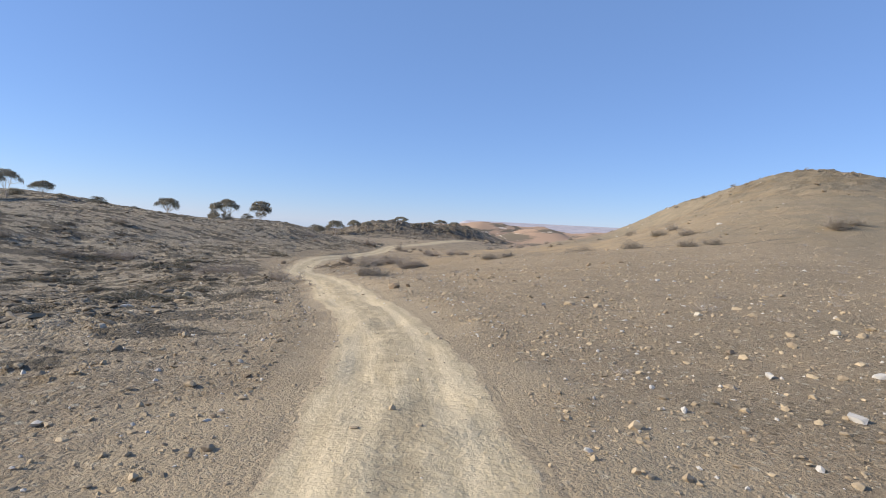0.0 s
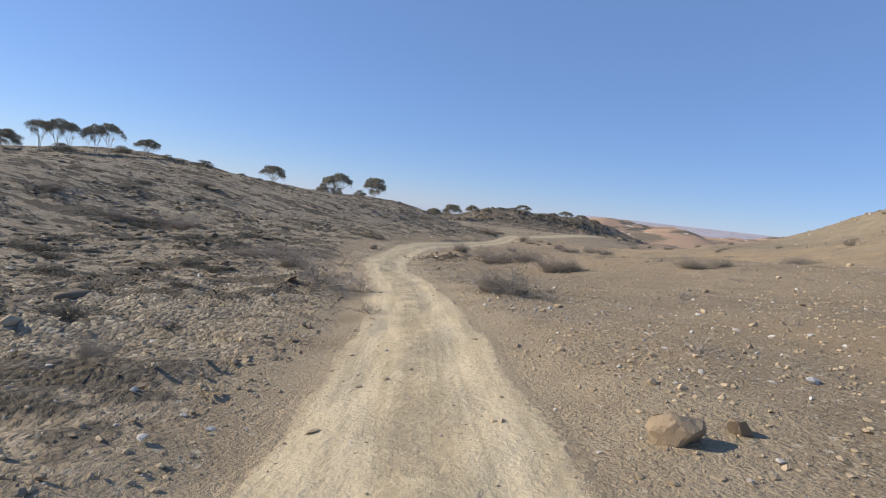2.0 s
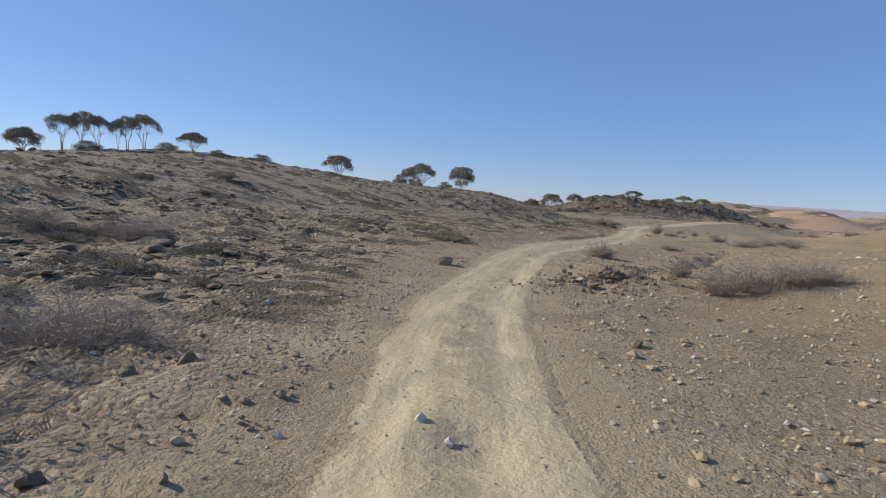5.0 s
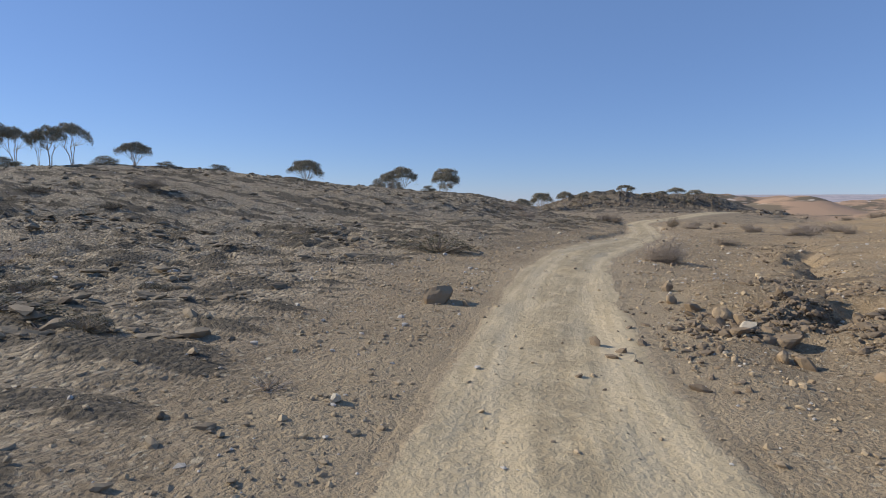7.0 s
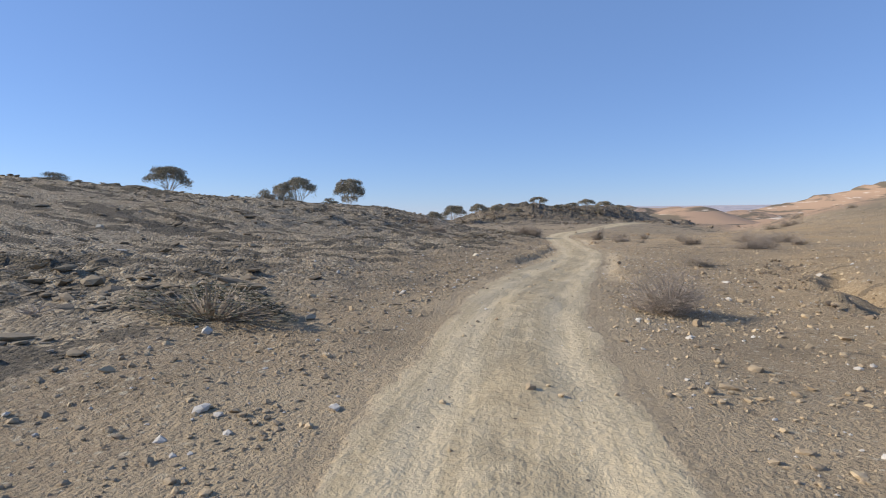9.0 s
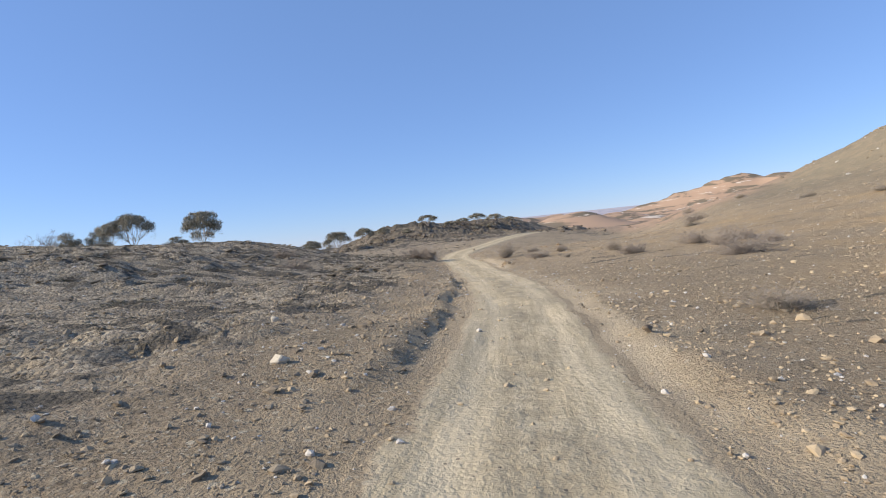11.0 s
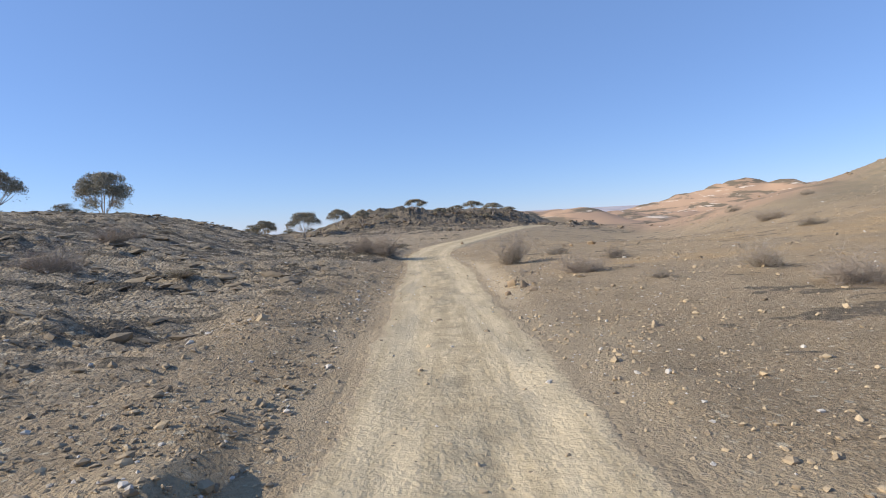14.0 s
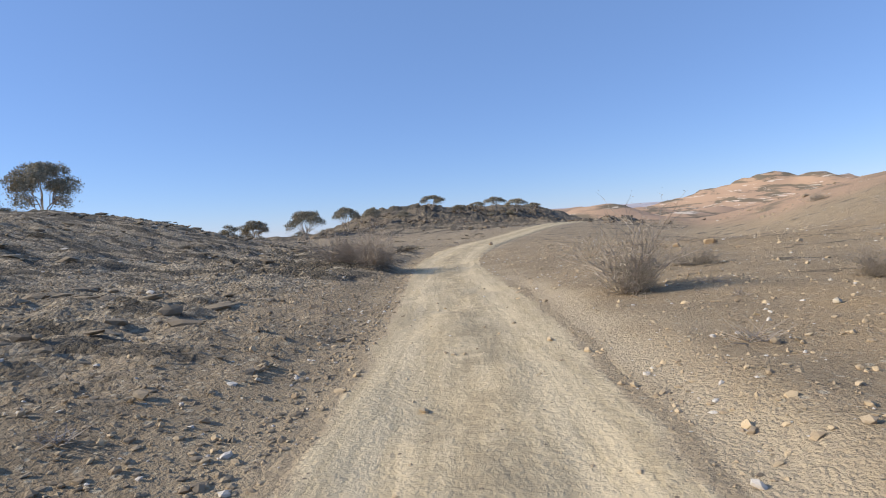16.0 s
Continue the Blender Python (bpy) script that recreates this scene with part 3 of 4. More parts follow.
def tubes(start, end, r0, r1):
    """Three-sided tapering twigs between many points."""
    start, end = np.asarray(start, float), np.asarray(end, float)
    d = end - start
    d /= np.maximum(np.linalg.norm(d, axis=1, keepdims=True), 1e-6)
    up = np.where(np.abs(d[:, 2:3]) > 0.9, [[1.0, 0, 0]], [[0, 0, 1.0]])
    u = np.cross(d, up)
    u /= np.linalg.norm(u, axis=1, keepdims=True)
    w = np.cross(d, u)
    rings = []
    for p, r in ((start, r0), (end, r1)):
        for k in range(3):
            a = 2 * math.pi * k / 3
            rings.append(p + np.asarray(r)[:, None] * (math.cos(a) * u + math.sin(a) * w))
    v = np.stack(rings, 1)
    tri = np.array([(0, 1, 4), (0, 4, 3), (1, 2, 5), (1, 5, 4), (2, 0, 3), (2, 3, 5)])
    return v.reshape(-1, 3), (tri[None] + (np.arange(len(start)) * 6)[:, None, None]).reshape(-1, 3)


def leaves(at, size, rng, droop=0.0):
    """Small pointed leaves, two triangles each, turned every way."""
    n = len(at)
    d = rng.normal(size=(n, 3))
    d[:, 2] -= droop
    d /= np.linalg.norm(d, axis=1, keepdims=True)
    e = np.cross(d, rng.normal(size=(n, 3)))
    e /= np.linalg.norm(e, axis=1, keepdims=True)
    L, W = size[:, None], size[:, None] * 0.36
    v = np.stack([at - d * L, at + e * W, at + d * L, at - e * W], 1)
    tri = np.array([(0, 1, 2), (0, 2, 3)])
    return v.reshape(-1, 3), (tri[None] + (np.arange(n) * 4)[:, None, None]).reshape(-1, 3)


def shrub_meshes(seed, stems=46, leafy=1800, leaf=0.022, rise=1.0, thick=1.0, crook=0.36):
    """Branches and foliage of a dry shrub, one metre wide and one high."""
    rng = np.random.RandomState(seed)
    S, E, A, B, tips = [], [], [], [], []

    def grow(p, d, length, r, level):
        steps = 3 if level == 0 else 2
        for k in range(steps):
            q = p + d * length / steps
            S.append(p), E.append(q), A.append(r * (1 - 0.25 * k / steps)), B.append(r * (1 - 0.25 * (k + 1) / steps))
            p = q
            d = d + rng.normal(0, crook, 3)
            d[2] += 0.05
            d /= np.linalg.norm(d)
            if level < 2:
                for _ in range(2 if level == 0 else 2):
                    e = d + rng.normal(0, 0.75, 3)
                    e[2] = abs(e[2]) * 0.8
                    e /= np.linalg.norm(e)
                    grow(p, e, length * rng.uniform(0.4, 0.62), r * 0.55, level + 1)
        tips.append(p)

    lobe = rng.uniform(0.5, 1.3, 9)
    for _ in range(stems):
        a = rng.uniform(0, 2 * math.pi)
        lean = rng.uniform(0.1, 1.42)
        d = np.array([math.cos(a) * math.sin(lean), math.sin(a) * math.sin(lean), math.cos(lean) * rise])
        d /= np.linalg.norm(d)
        base = np.array([math.cos(a), math.sin(a), 0]) * rng.uniform(0.0, 0.16) + (0, 0, -0.04)
        grow(base, d, lobe[int(a * 9 / 6.2832) % 9] * rng.uniform(0.30, 0.60) * (0.72 + 0.5 * math.cos(lean)), 0.0065 * thick, 0)
    v, f = tubes(S, E, np.array(A), np.array(B))
    tips = np.array(tips)
    wide = np.percentile(np.abs(v[:, :2]), 98)
    high = np.percentile(v[:, 2], 99.5)
    fit = np.array([0.5 / wide, 0.5 / wide, 1.0 / high])
    branch = link_mesh("woody_frame", v * fit, f, TWIG, False)
    at = tips[rng.randint(0, len(tips), leafy)] + rng.normal(0, 0.035, (leafy, 3))
    at[:, 2] = np.maximum(at[:, 2], 0.01)
    lv, lf = leaves(at * fit, rng.uniform(0.5, 1.2, leafy) * leaf, rng)
    return branch, lv, lf


SHRUB_GROUP = "dry desert shrubs"


def make_shrub(seed, leaf_material, **kw):
    branch, lv, lf = shrub_meshes(seed, **kw)
    top = new("shrub")
    part("woody_frame", branch, top, "bare brown twigs")
    part("foliage", link_mesh("foliage", lv, lf, leaf_material, False), top)
    return tagged(top, "dry grey-brown desert shrub with tangled twigs", "shrub", SHRUB_GROUP)


def tree_thing(seed, stems, rim, leafy, pads, pad, label, tiers=1, reach=0.40):
    """A tree one metre wide and one high: thin stems that fan out from one foot under an umbrella of separate leafy pads.
    rim: height of the crown's outer edge; pad: radius of one pad; tiers: layers of pads."""
    rng = np.random.RandomState(seed)
    S, E, A, B = [], [], [], []

    def roof(r):
        return rim + (0.98 - rim) * math.sqrt(max(1 - (r / 0.455) ** 2, 0.0))

    centres, radii = [], []
    for k in range(pads):
        r = reach * math.sqrt((k + 0.5) / pads) * rng.uniform(0.85, 1.1)
        a = 2.4 * k + rng.uniform(-0.5, 0.5)
        R = pad * rng.uniform(0.7, 1.25)
        low = 0.20 * (k % tiers) * rng.uniform(0.7, 1.1)
        centres.append(np.array([math.cos(a) * r, math.sin(a) * r, roof(r) - 0.8 * R - low + rng.normal(0, 0.02)]))
        radii.append(R)
    centres, radii = np.array(centres), np.array(radii)
    turn = rng.uniform(0, 6.28)
    crotch = []
    for k in range(stems):
        a = turn + 2 * math.pi * (k + rng.uniform(-0.3, 0.3)) / stems
        foot = np.array([math.cos(a) * 0.02, math.sin(a) * 0.02, -0.05])
        out = rng.uniform(0.05, 0.17)
        p1 = np.array([math.cos(a) * out * 0.4, math.sin(a) * out * 0.4, 0.42 * rim + rng.uniform(0, 0.06)])
        p2 = np.array([math.cos(a) * out, math.sin(a) * out, rim * rng.uniform(0.78, 0.95)])
        r0 = 0.016 if stems < 5 else 0.012
        S.extend([foot, p1]), E.extend([p1, p2]), A.extend([r0, r0 * 0.75]), B.extend([r0 * 0.75, r0 * 0.55])
        crotch.append((p1, p2))
    for c, R in zip(centres, radii):
        k = min(range(stems), key=lambda i: np.hypot(*(crotch[i][1] - c)[:2]))
        p1, p2 = crotch[k]
        s0 = p1 + (p2 - p1) * rng.uniform(0.35, 1.0)
        under = c - (0, 0, 0.25 * R)
        mid = (s0 + under) / 2 + np.r_[rng.normal(0, 0.015, 2), -0.025]
        S.extend([s0, mid]), E.extend([mid, under]), A.extend([0.007, 0.0052]), B.extend([0.0052, 0.0035])
        for _ in range(5):
            d = rng.normal(size=3)
            d /= np.linalg.norm(d)
            S.append(under), E.append(under + d * (R * 0.8, R * 0.8, R * 0.35)), A.append(0.003), B.append(0.0012)
    v, f = tubes(S, E, np.array(A), np.array(B))
    pick = rng.choice(pads, leafy, p=radii**2 / (radii**2).sum())
    d = rng.normal(size=(leafy, 3))
    d /= np.linalg.norm(d, axis=1, keepdims=True)
    d[:, 2] = np.where(rng.uniform(size=leafy) < 0.8, np.abs(d[:, 2]), -0.8 * np.abs(d[:, 2]))
    lump = 0.80 + 0.35 * rng.uniform(size=(pads, 24))[pick, (np.arctan2(d[:, 1], d[:, 0]) * 3.8 + 12).astype(int) % 24]
    at = centres[pick] + d * radii[pick, None] * (1.0, 1.0, 0.85) * (rng.uniform(0.45, 1.0, leafy) * lump)[:, None]
    outer = np.clip(np.hypot(at[:, 0], at[:, 1]) / 0.5, 0, 1) ** 3
    at[:, 2] -= rng.exponential(0.07, leafy) * outer
    fit = np.array([1, 1, 0]) * 0.5 / np.percentile(np.hypot(at[:, 0], at[:, 1]), 97) + (0, 0, 1 / np.percentile(at[:, 2], 99.5))
    lv, lf = leaves(at * fit, rng.uniform(0.6, 1.2, leafy) * 0.021, rng, 0.6)
    top = new("tree")
    part("trunk", link_mesh("trunk", v * fit, f, BARK), top, "several thin pale grey-brown stems")
    part("crown", link_mesh("crown", lv, lf, TREE_LEAF, False), top, "dark olive-green drooping foliage")
    return tagged(top, label, "tree", "desert trees")


def posed(x, y, w, h, turn, lift=0.0, d=None):
    return Matrix.Translation((x, y, floor_at(x, y) + lift)) @ Matrix.Rotation(turn, 4, "Z") @ Matrix.Diagonal((w, d or w, h, 1))


def settle(proto, poses):
    """The first pose is the built thing's own; the others are copies."""
    made = [copy_thing(proto, m) for m in poses[1:]]
    proto.matrix_basis = poses[0]
    return [proto, *made]


# ---- trees ----
# x, y, crown width, height
TALL = [(-67.3, 73.5, 3.4, 3.8), (-66.2, 74.9, 3.3, 4.2), (-65.7, 76.4, 2.8, 3.8), (-63.9, 77.3, 1.5, 3.3), (-63.5, 78.1, 3.2, 3.8), (-62.9, 79.8, 3.5, 4.0)]
UMBRELLA = [(-62.9, 86.8, 3.7, 2.6), (-48.8, 97.9, 4.5, 3.0), (-51.6, 132.0, 5.4, 4.7), (-53.8, 130.6, 3.4, 3.9), (-36.2, 184.1, 6.6, 4.8), (-31.1, 192.0, 5.0, 4.3), (-27.1, 196.1, 3.7, 3.4),
            (-16.7, 213.0, 5.8, 3.1), (-6.5, 231.0, 4.2, 2.1), (-1.9, 235.5, 5.7, 3.3), (4.2, 241.0, 5.9, 3.2), (9.5, 247.0, 4.0, 2.0)]
DENSE = [(-46.5, 140.4, 5.7, 5.0), (-69.5, 71.0, 3.5, 2.6), (-11.1, 218.0, 3.6, 1.9), (-36.4, 161.5, 3.8, 2.6)]
ROUND = [(-46.6, 112.5, 2.7, 2.6), (-44.9, 113.1, 1.5, 2.7), (-43.9, 113.4, 1.5, 2.0), (-48.2, 114.6, 2.0, 2.3), (-66.0, 75.6, 3.5, 1.6), (-67.1, 86.8, 3.5, 1.6), (-60.5, 96.4, 3.9, 1.6), (-62.9, 90.9, 2.8, 1.1),
         (-49.0, 138, 3.2, 2.0), (-39, 166, 2.6, 2.2), (-57, 102, 2.4, 1.1), (-33, 146, 2.6, 1.4), (-22, 204, 3.2, 1.6), (-3.5, 226, 3.4, 1.6), (1.5, 232, 3.0, 1.5), (-84, 296, 5.0, 2.2), (-70, 299, 6.0, 2.4), (-61, 298, 4.0, 1.8), (-50, 300, 5.5, 2.2), (-43, 297, 4.0, 1.6)]
rng = np.random.RandomState(3)


def plant_trees(rows, protos, label, sink=0.0):
    for k, proto in enumerate(protos):
        mine = rows[k::len(protos)]
        obs = settle(proto, [posed(x, y, w, h, rng.uniform(0, 6.28), -sink * h) for x, y, w, h in mine])
        for ob in obs:
            tagged(ob, label)


plant_trees(TALL, [tree_thing(s, 3, 0.52, 5600, 12, 0.150, "tall slim tree") for s in (11, 12, 13)], "slender tree with bare pale stems on the stony ridge")
plant_trees(UMBRELLA, [tree_thing(s, 5, 0.36, 9000, 20, 0.150, "umbrella tree") for s in (21, 22, 23)], "low umbrella-shaped tree with dark crown on the ridge")
plant_trees(DENSE, [tree_thing(s, 6, 0.40, 13000, 26, 0.150, "broad tree", 2) for s in (31, 32)], "broad dense dark-leaved tree with short pale stems")
plant_trees(ROUND, [tree_thing(s, 6, 0.05, 10000, 27, 0.190, "round bush", 3) for s in (41, 42)], "low rounded dark bush along the ridge line", 0.28)

# ---- shrubs ----
# x, y, width, height
PALE_DENSE = [(-14.7, 114.4, 2.7, 1.5), (-15.8, 114.9, 2.2, 1.2), (-10.5, 60.6, 1.6, 0.9), (-2.8, 44.2, 2.0, 1.0), (-1.9, 44.6, 1.5, 0.7), (-14.2, 37.8, 2.0, 0.8), (-15.5, 37.4, 2.0, 0.75),
              (-5.9, 48.7, 2.4, 0.8), (-4.4, 49.2, 2.2, 0.75), (18.1, 130.6, 3.6, 1.2), (-28.8, 50.6, 3.0, 0.8), (-30.8, 50.9, 2.6, 0.7), (1.0, 90.3, 2.0, 0.9), (1.3, 94.2, 2.2, 0.9),
              (2.8, 89.0, 1.3, 0.7), (3.2, 92.8, 2.4, 0.8), (-1.5, 83.7, 2.6, 0.8), (-2.7, 92.7, 1.8, 0.7), (-6.9, 98.3, 1.5, 0.65), (-25.6, 105.9, 2.3, 0.8), (-22.2, 97.0, 2.0, 0.95)]
DEAD = [(-8.35, 28.4, 1.5, 0.75), (-7.5, 29.5, 1.1, 0.6), (-6.1, 26.1, 0.7, 0.35), (-10.6, 29.8, 1.2, 0.7), (-8.7, 29.2, 1.3, 0.8), (-37, 96, 1.5, 1.0), (-39, 97, 1.4, 0.9)]
BARE = [(-8.4, 104.0, 1.9, 1.45), (-7.3, 71.8, 1.3, 0.45), (-5.7, 95.5, 0.9, 0.3), (-12.4, 35.0, 1.6, 0.7), (-2.7, 96.1, 1.3, 0.75), (-4.3, 103.7, 1.1, 0.65), (-7.3, 50.9, 1.1, 0.75), (-6.6, 47.6, 1.0, 0.6)]
GREENISH = [(-3.6, 29.6, 2.0, 0.85), (-4.2, 29.7, 1.1, 0.6), (3.6, 44.6, 1.8, 0.6), (5.2, 45.2, 1.6, 0.55), (-5.8, 107.4, 1.2, 0.5), (14.3, 61.8, 2.2, 0.8), (16.9, 66.7, 2.6, 1.0), (17.7, 52.5, 2.8, 1.0),
            (28.7, 85.7, 2.4, 1.0), (27.3, 71.0, 3.0, 1.1), (29.4, 72.0, 2.2, 0.9), (27.5, 63.3, 2.8, 0.9), (24.3, 50.5, 2.4, 1.0), (21.1, 48.3, 2.4, 0.9), (37.6, 53.6, 3.2, 1.4), (40.0, 54.5, 2.2, 1.0),
            (-33.4, 49.3, 2.8, 0.9), (-40.5, 50.7, 2.0, 0.8), (-38.7, 66.5, 2.4, 0.9), (11.3, 82.4, 3.0, 0.9), (29.2, 158.2, 2.4, 1.0), (61, 132, 2.0, 0.8), (65, 127, 1.8, 0.7), (57, 138, 1.4, 0.6),
            (9.3, 111.9, 1.8, 0.7), (-7.4, 20.8, 0.5, 0.35), (34, 150, 2.0, 0.8), (25, 120, 1.8, 0.8), (20, 104, 1.4, 0.6), (33, 118, 1.8, 0.8)]


def plant_shrubs(rows, protos, label):
    for k, proto in enumerate(protos):
        for ob in settle(proto, [posed(x, y, w, h, rng.uniform(0, 6.28), -0.02, w * rng.uniform(0.7, 1.0)) for x, y, w, h in rows[k::len(protos)]]):
            tagged(ob, label)


def low_scrub(seed):
    """A dark cushion of scrub, one metre wide and one high before it is pressed flat."""
    r = np.random.RandomState(seed)
    n = 1500
    a, q = r.uniform(0, 2 * math.pi, n), 0.5 * np.sqrt(r.uniform(0, 1, n))
    lump = 0.75 + 0.9 * fbm(np.cos(a) * q * 6 + seed, np.sin(a) * q * 6, 3, 2)
    p = np.stack([np.cos(a) * q * (1 + 0.25 * np.sin(3 * a + seed)), np.sin(a) * q, np.sqrt(np.maximum(1 - (q / 0.52) ** 2, 0)) * lump * r.uniform(0.5, 1, n)], 1)
    lv, lf = leaves(p, r.uniform(0.5, 1.2, n) * 0.034, r)
    k = 160
    s = p[r.randint(0, n, k)]
    v, f = tubes(s * (0.3, 0.3, 0.0), s * (1.05, 1.05, 1.1), np.full(k, 0.008), np.full(k, 0.003))
    top = new("low_scrub")
    part("woody_frame", link_mesh("woody_frame", v, f, TWIG, False), top, "bare brown twigs")
    part("foliage", link_mesh("foliage", lv, lf, MAT_LEAF, False), top)
    return tagged(top, "dark low cushion of dry scrub on the scree", "scrub", "low dark scrub")


def plant_scrub():
    r = np.random.RandomState(23)
    rows = []
    while len(rows) < 230:
        near = r.uniform() < 0.6
        x, y = (r.uniform(-34, -9), r.uniform(7, 50)) if near else (r.uniform(-75, -14), r.uniform(30, 135))
        if abs(float(beside(x, y)[0][0])) < 3.2 or r.uniform() > 1.1 * float(rocky_of(np.array([x]), np.array([y]))[0]):
            continue
        w = 0.5 + r.exponential(0.55)
        rows.append((x, y, min(w, 2.4)))
    protos = [low_scrub(s) for s in (101, 102, 103, 104)]
    for k, proto in enumerate(protos):
        settle(proto, [posed(x, y, w * 1.3, 0.10 + 0.16 * w, r.normal(0.15, 0.3), -0.03, w * r.uniform(0.5, 0.8)) for x, y, w in rows[k::4]])


plant_scrub()
plant_shrubs(PALE_DENSE, [make_shrub(s, PALE_LEAF, stems=90, leafy=9500, leaf=0.0115, rise=0.62, crook=0.30) for s in (51, 52, 53)], "dense pale grey-brown dry shrub on stony ground")
plant_shrubs(BARE, [make_shrub(s, GREY_LEAF, stems=72, leafy=6500, leaf=0.010, rise=0.9, thick=1.1) for s in (61, 62)], "nearly leafless twiggy desert shrub on stony ground")
plant_shrubs(DEAD, [make_shrub(s, GREY_LEAF, stems=15, leafy=260, leaf=0.009, rise=0.55, thick=1.6) for s in (65, 66)], "dead fallen branches with bare grey twigs")
plant_shrubs(GREENISH, [make_shrub(s, GREEN_LEAF, stems=50, leafy=7000, leaf=0.013, rise=0.8) for s in (71, 72, 73)], "low dusty grey-green shrub on sunlit stony ground")

# ---- single rocks ----
# x, y, size
BROWN_ROCKS = [(-1.70, 19.8, 0.56), (-1.2, 20.1, 0.30), (-8.88, 18.9, 0.62), (2.2, 35.5, 0.35), (10.0, 31.2, 0.45), (9.3, 32.3, 0.35), (18.1, 61.7, 0.7), (7.8, 29.7, 0.35), (-14.2, 49.6, 0.80), (-13.75, 49.6, 0.22),
               (-10.0, 48.6, 0.34), (-10.7, 50.9, 0.30), (-9.7, 47.9, 0.28), (-9.5, 47.8, 0.34), (-10.4, 50.3, 0.36), (-10.1, 49.6, 0.42), (-9.1, 47.0, 0.2), (-9.4, 95.8, 0.42), (-9.1, 94.5, 0.30), (-9.7, 94.6, 0.26),
               (-3.4, 114.9, 0.5), (-3.7, 115.2, 0.4), (-2.2, 114.6, 0.7), (-9.2, 132.6, 0.5), (-9.4, 96.3, 0.3), (-9.9, 49.2, 0.3), (-9.54, 48.6, 0.55), (-10.69, 52.2, 0.32), (-10.29, 59.2, 0.30)]
DARK_ROCKS = [(-8.9, 19.1, 0.5), (-4.5, 7.7, 0.22), (-10.8, 32.6, 0.32), (-11.2, 32.8, 0.28), (-11.9, 33.4, 0.24), (-10.4, 32.5, 0.18), (-8.1, 41.5, 0.34), (-12.4, 37.5, 0.34), (-11.2, 35.2, 0.22), (-10.8, 34.5, 0.2),
              (-9.2, 95.2, 0.36), (-9.6, 48.6, 0.34), (-8.9, 49.3, 0.4), (-8.0, 48.4, 0.34), (-8.6, 51.2, 0.42), (-9.3, 51.8, 0.3), (-7.8, 50.6, 0.36)]
PALE_ROCKS = [(4.9, 10.6, 0.16), (6.7, 9.4, 0.26), (-5.3, 36.5, 0.18), (-3.2, 35.3, 0.16), (-15.05, 68.9, 0.36), (-13.4, 45.0, 0.13), (-30.9, 70.0, 0.5), (-16.1, 72.2, 0.26), (-6.2, 80.1, 0.16), (-6.6, 101.2, 0.14), (-9.86, 48.77, 0.34),
              (-20.5, 60.5, 0.2), (-16.4, 57.3, 0.18), (-15.6, 57.0, 0.16)]


def lay_rocks(rows, seeds, material, label, flat=0.75):
    for k, seed in enumerate(seeds):
        mine = [(x, y, s * (0.72 if s > 0.2 else 1.0)) for x, y, s in rows[k::len(seeds)]]
        me = stone_shape(seed, flat)
        me.materials.append(material)
        proto = tagged(new("rock", me), label, "rock", "loose rocks")
        settle(proto, [posed(x, y, s, s * rng.uniform(0.9, 1.15), rng.uniform(0, 6.28), s * 0.16) for x, y, s in mine])


lay_rocks(BROWN_ROCKS, (81, 82, 83, 84), STONE, "rough brown angular rock lying on gravel", 1.0)
lay_rocks(DARK_ROCKS, (85, 86, 87), DARK_STONE, "dark weathered rock lying on gravel")
lay_rocks(PALE_ROCKS, (88, 89), PALE_STONE, "pale whitish stone lying on gravel", 0.65)


def more_rocks():
    r = np.random.RandomState(5)
    rows = {0: [], 1: [], 2: []}
    while sum(len(v) for v in rows.values()) < 150:
        y = r.uniform(4, 122)
        i = np.abs(LINE[:, 1] - y).argmin()
        off = r.choice([-1, 1]) * (1.7 + r.exponential(4.5))
        x = LINE[i, 0] + off
        rows[r.choice(3, p=(0.5, 0.25, 0.25))].append((x, y, 0.07 + r.exponential(0.045)))
    lay_rocks(rows[0], (91, 92, 93), STONE, "small brown stone on the gravelly ground")
    lay_rocks(rows[1], (94, 95), DARK_STONE, "small dark stone on the gravelly ground")
    lay_rocks(rows[2], (96, 97), PALE_STONE, "small pale stone on the gravelly ground", 0.6)


more_rocks()

# ---- gravel, scree and outcrops that nobody could count ----


def scatter_gravel():
    r = np.random.RandomState(9)
    n = 80000
    y = r.uniform(-1, 124, n)
    i = np.clip(np.searchsorted(LINE[:, 1], y), 0, len(LINE) - 1)
    off = r.choice([-1, 1], n) * (1.25 + r.exponential(5.5, n) * r.uniform(0.3, 1, n))
    x = LINE[i, 0] + off
    clump = fbm(x / 2.5, y / 2.5, 3, 3)
    keep = r.uniform(-0.5, 0.5, n) < clump + 0.15
    on = r.uniform(size=n) < 0.02
    x = np.where(on, LINE[i, 0] + r.uniform(-1.2, 1.2, n), x)
    keep |= on
    x, y = x[keep], y[keep]
    size = (0.016 + r.exponential(0.018, len(x))).clip(0, 0.12)
    z = surface(x, y)
    big = size > 0.045
    v, f = chips(np.stack([x, y, z + size * 0.1], 1)[~big], size[~big], r)
    v2, f2 = stones(np.stack([x, y, z + size * 0.08], 1)[big], size[big], 0.6, r)
    v, f = np.vstack([v, v2]), np.vstack([f, f2 + len(v)])
    tagged(new("gravel", link_mesh("gravel", v, f, CHIPS, False)), "loose brown and whitish gravel", "gravel", kind="stuff")


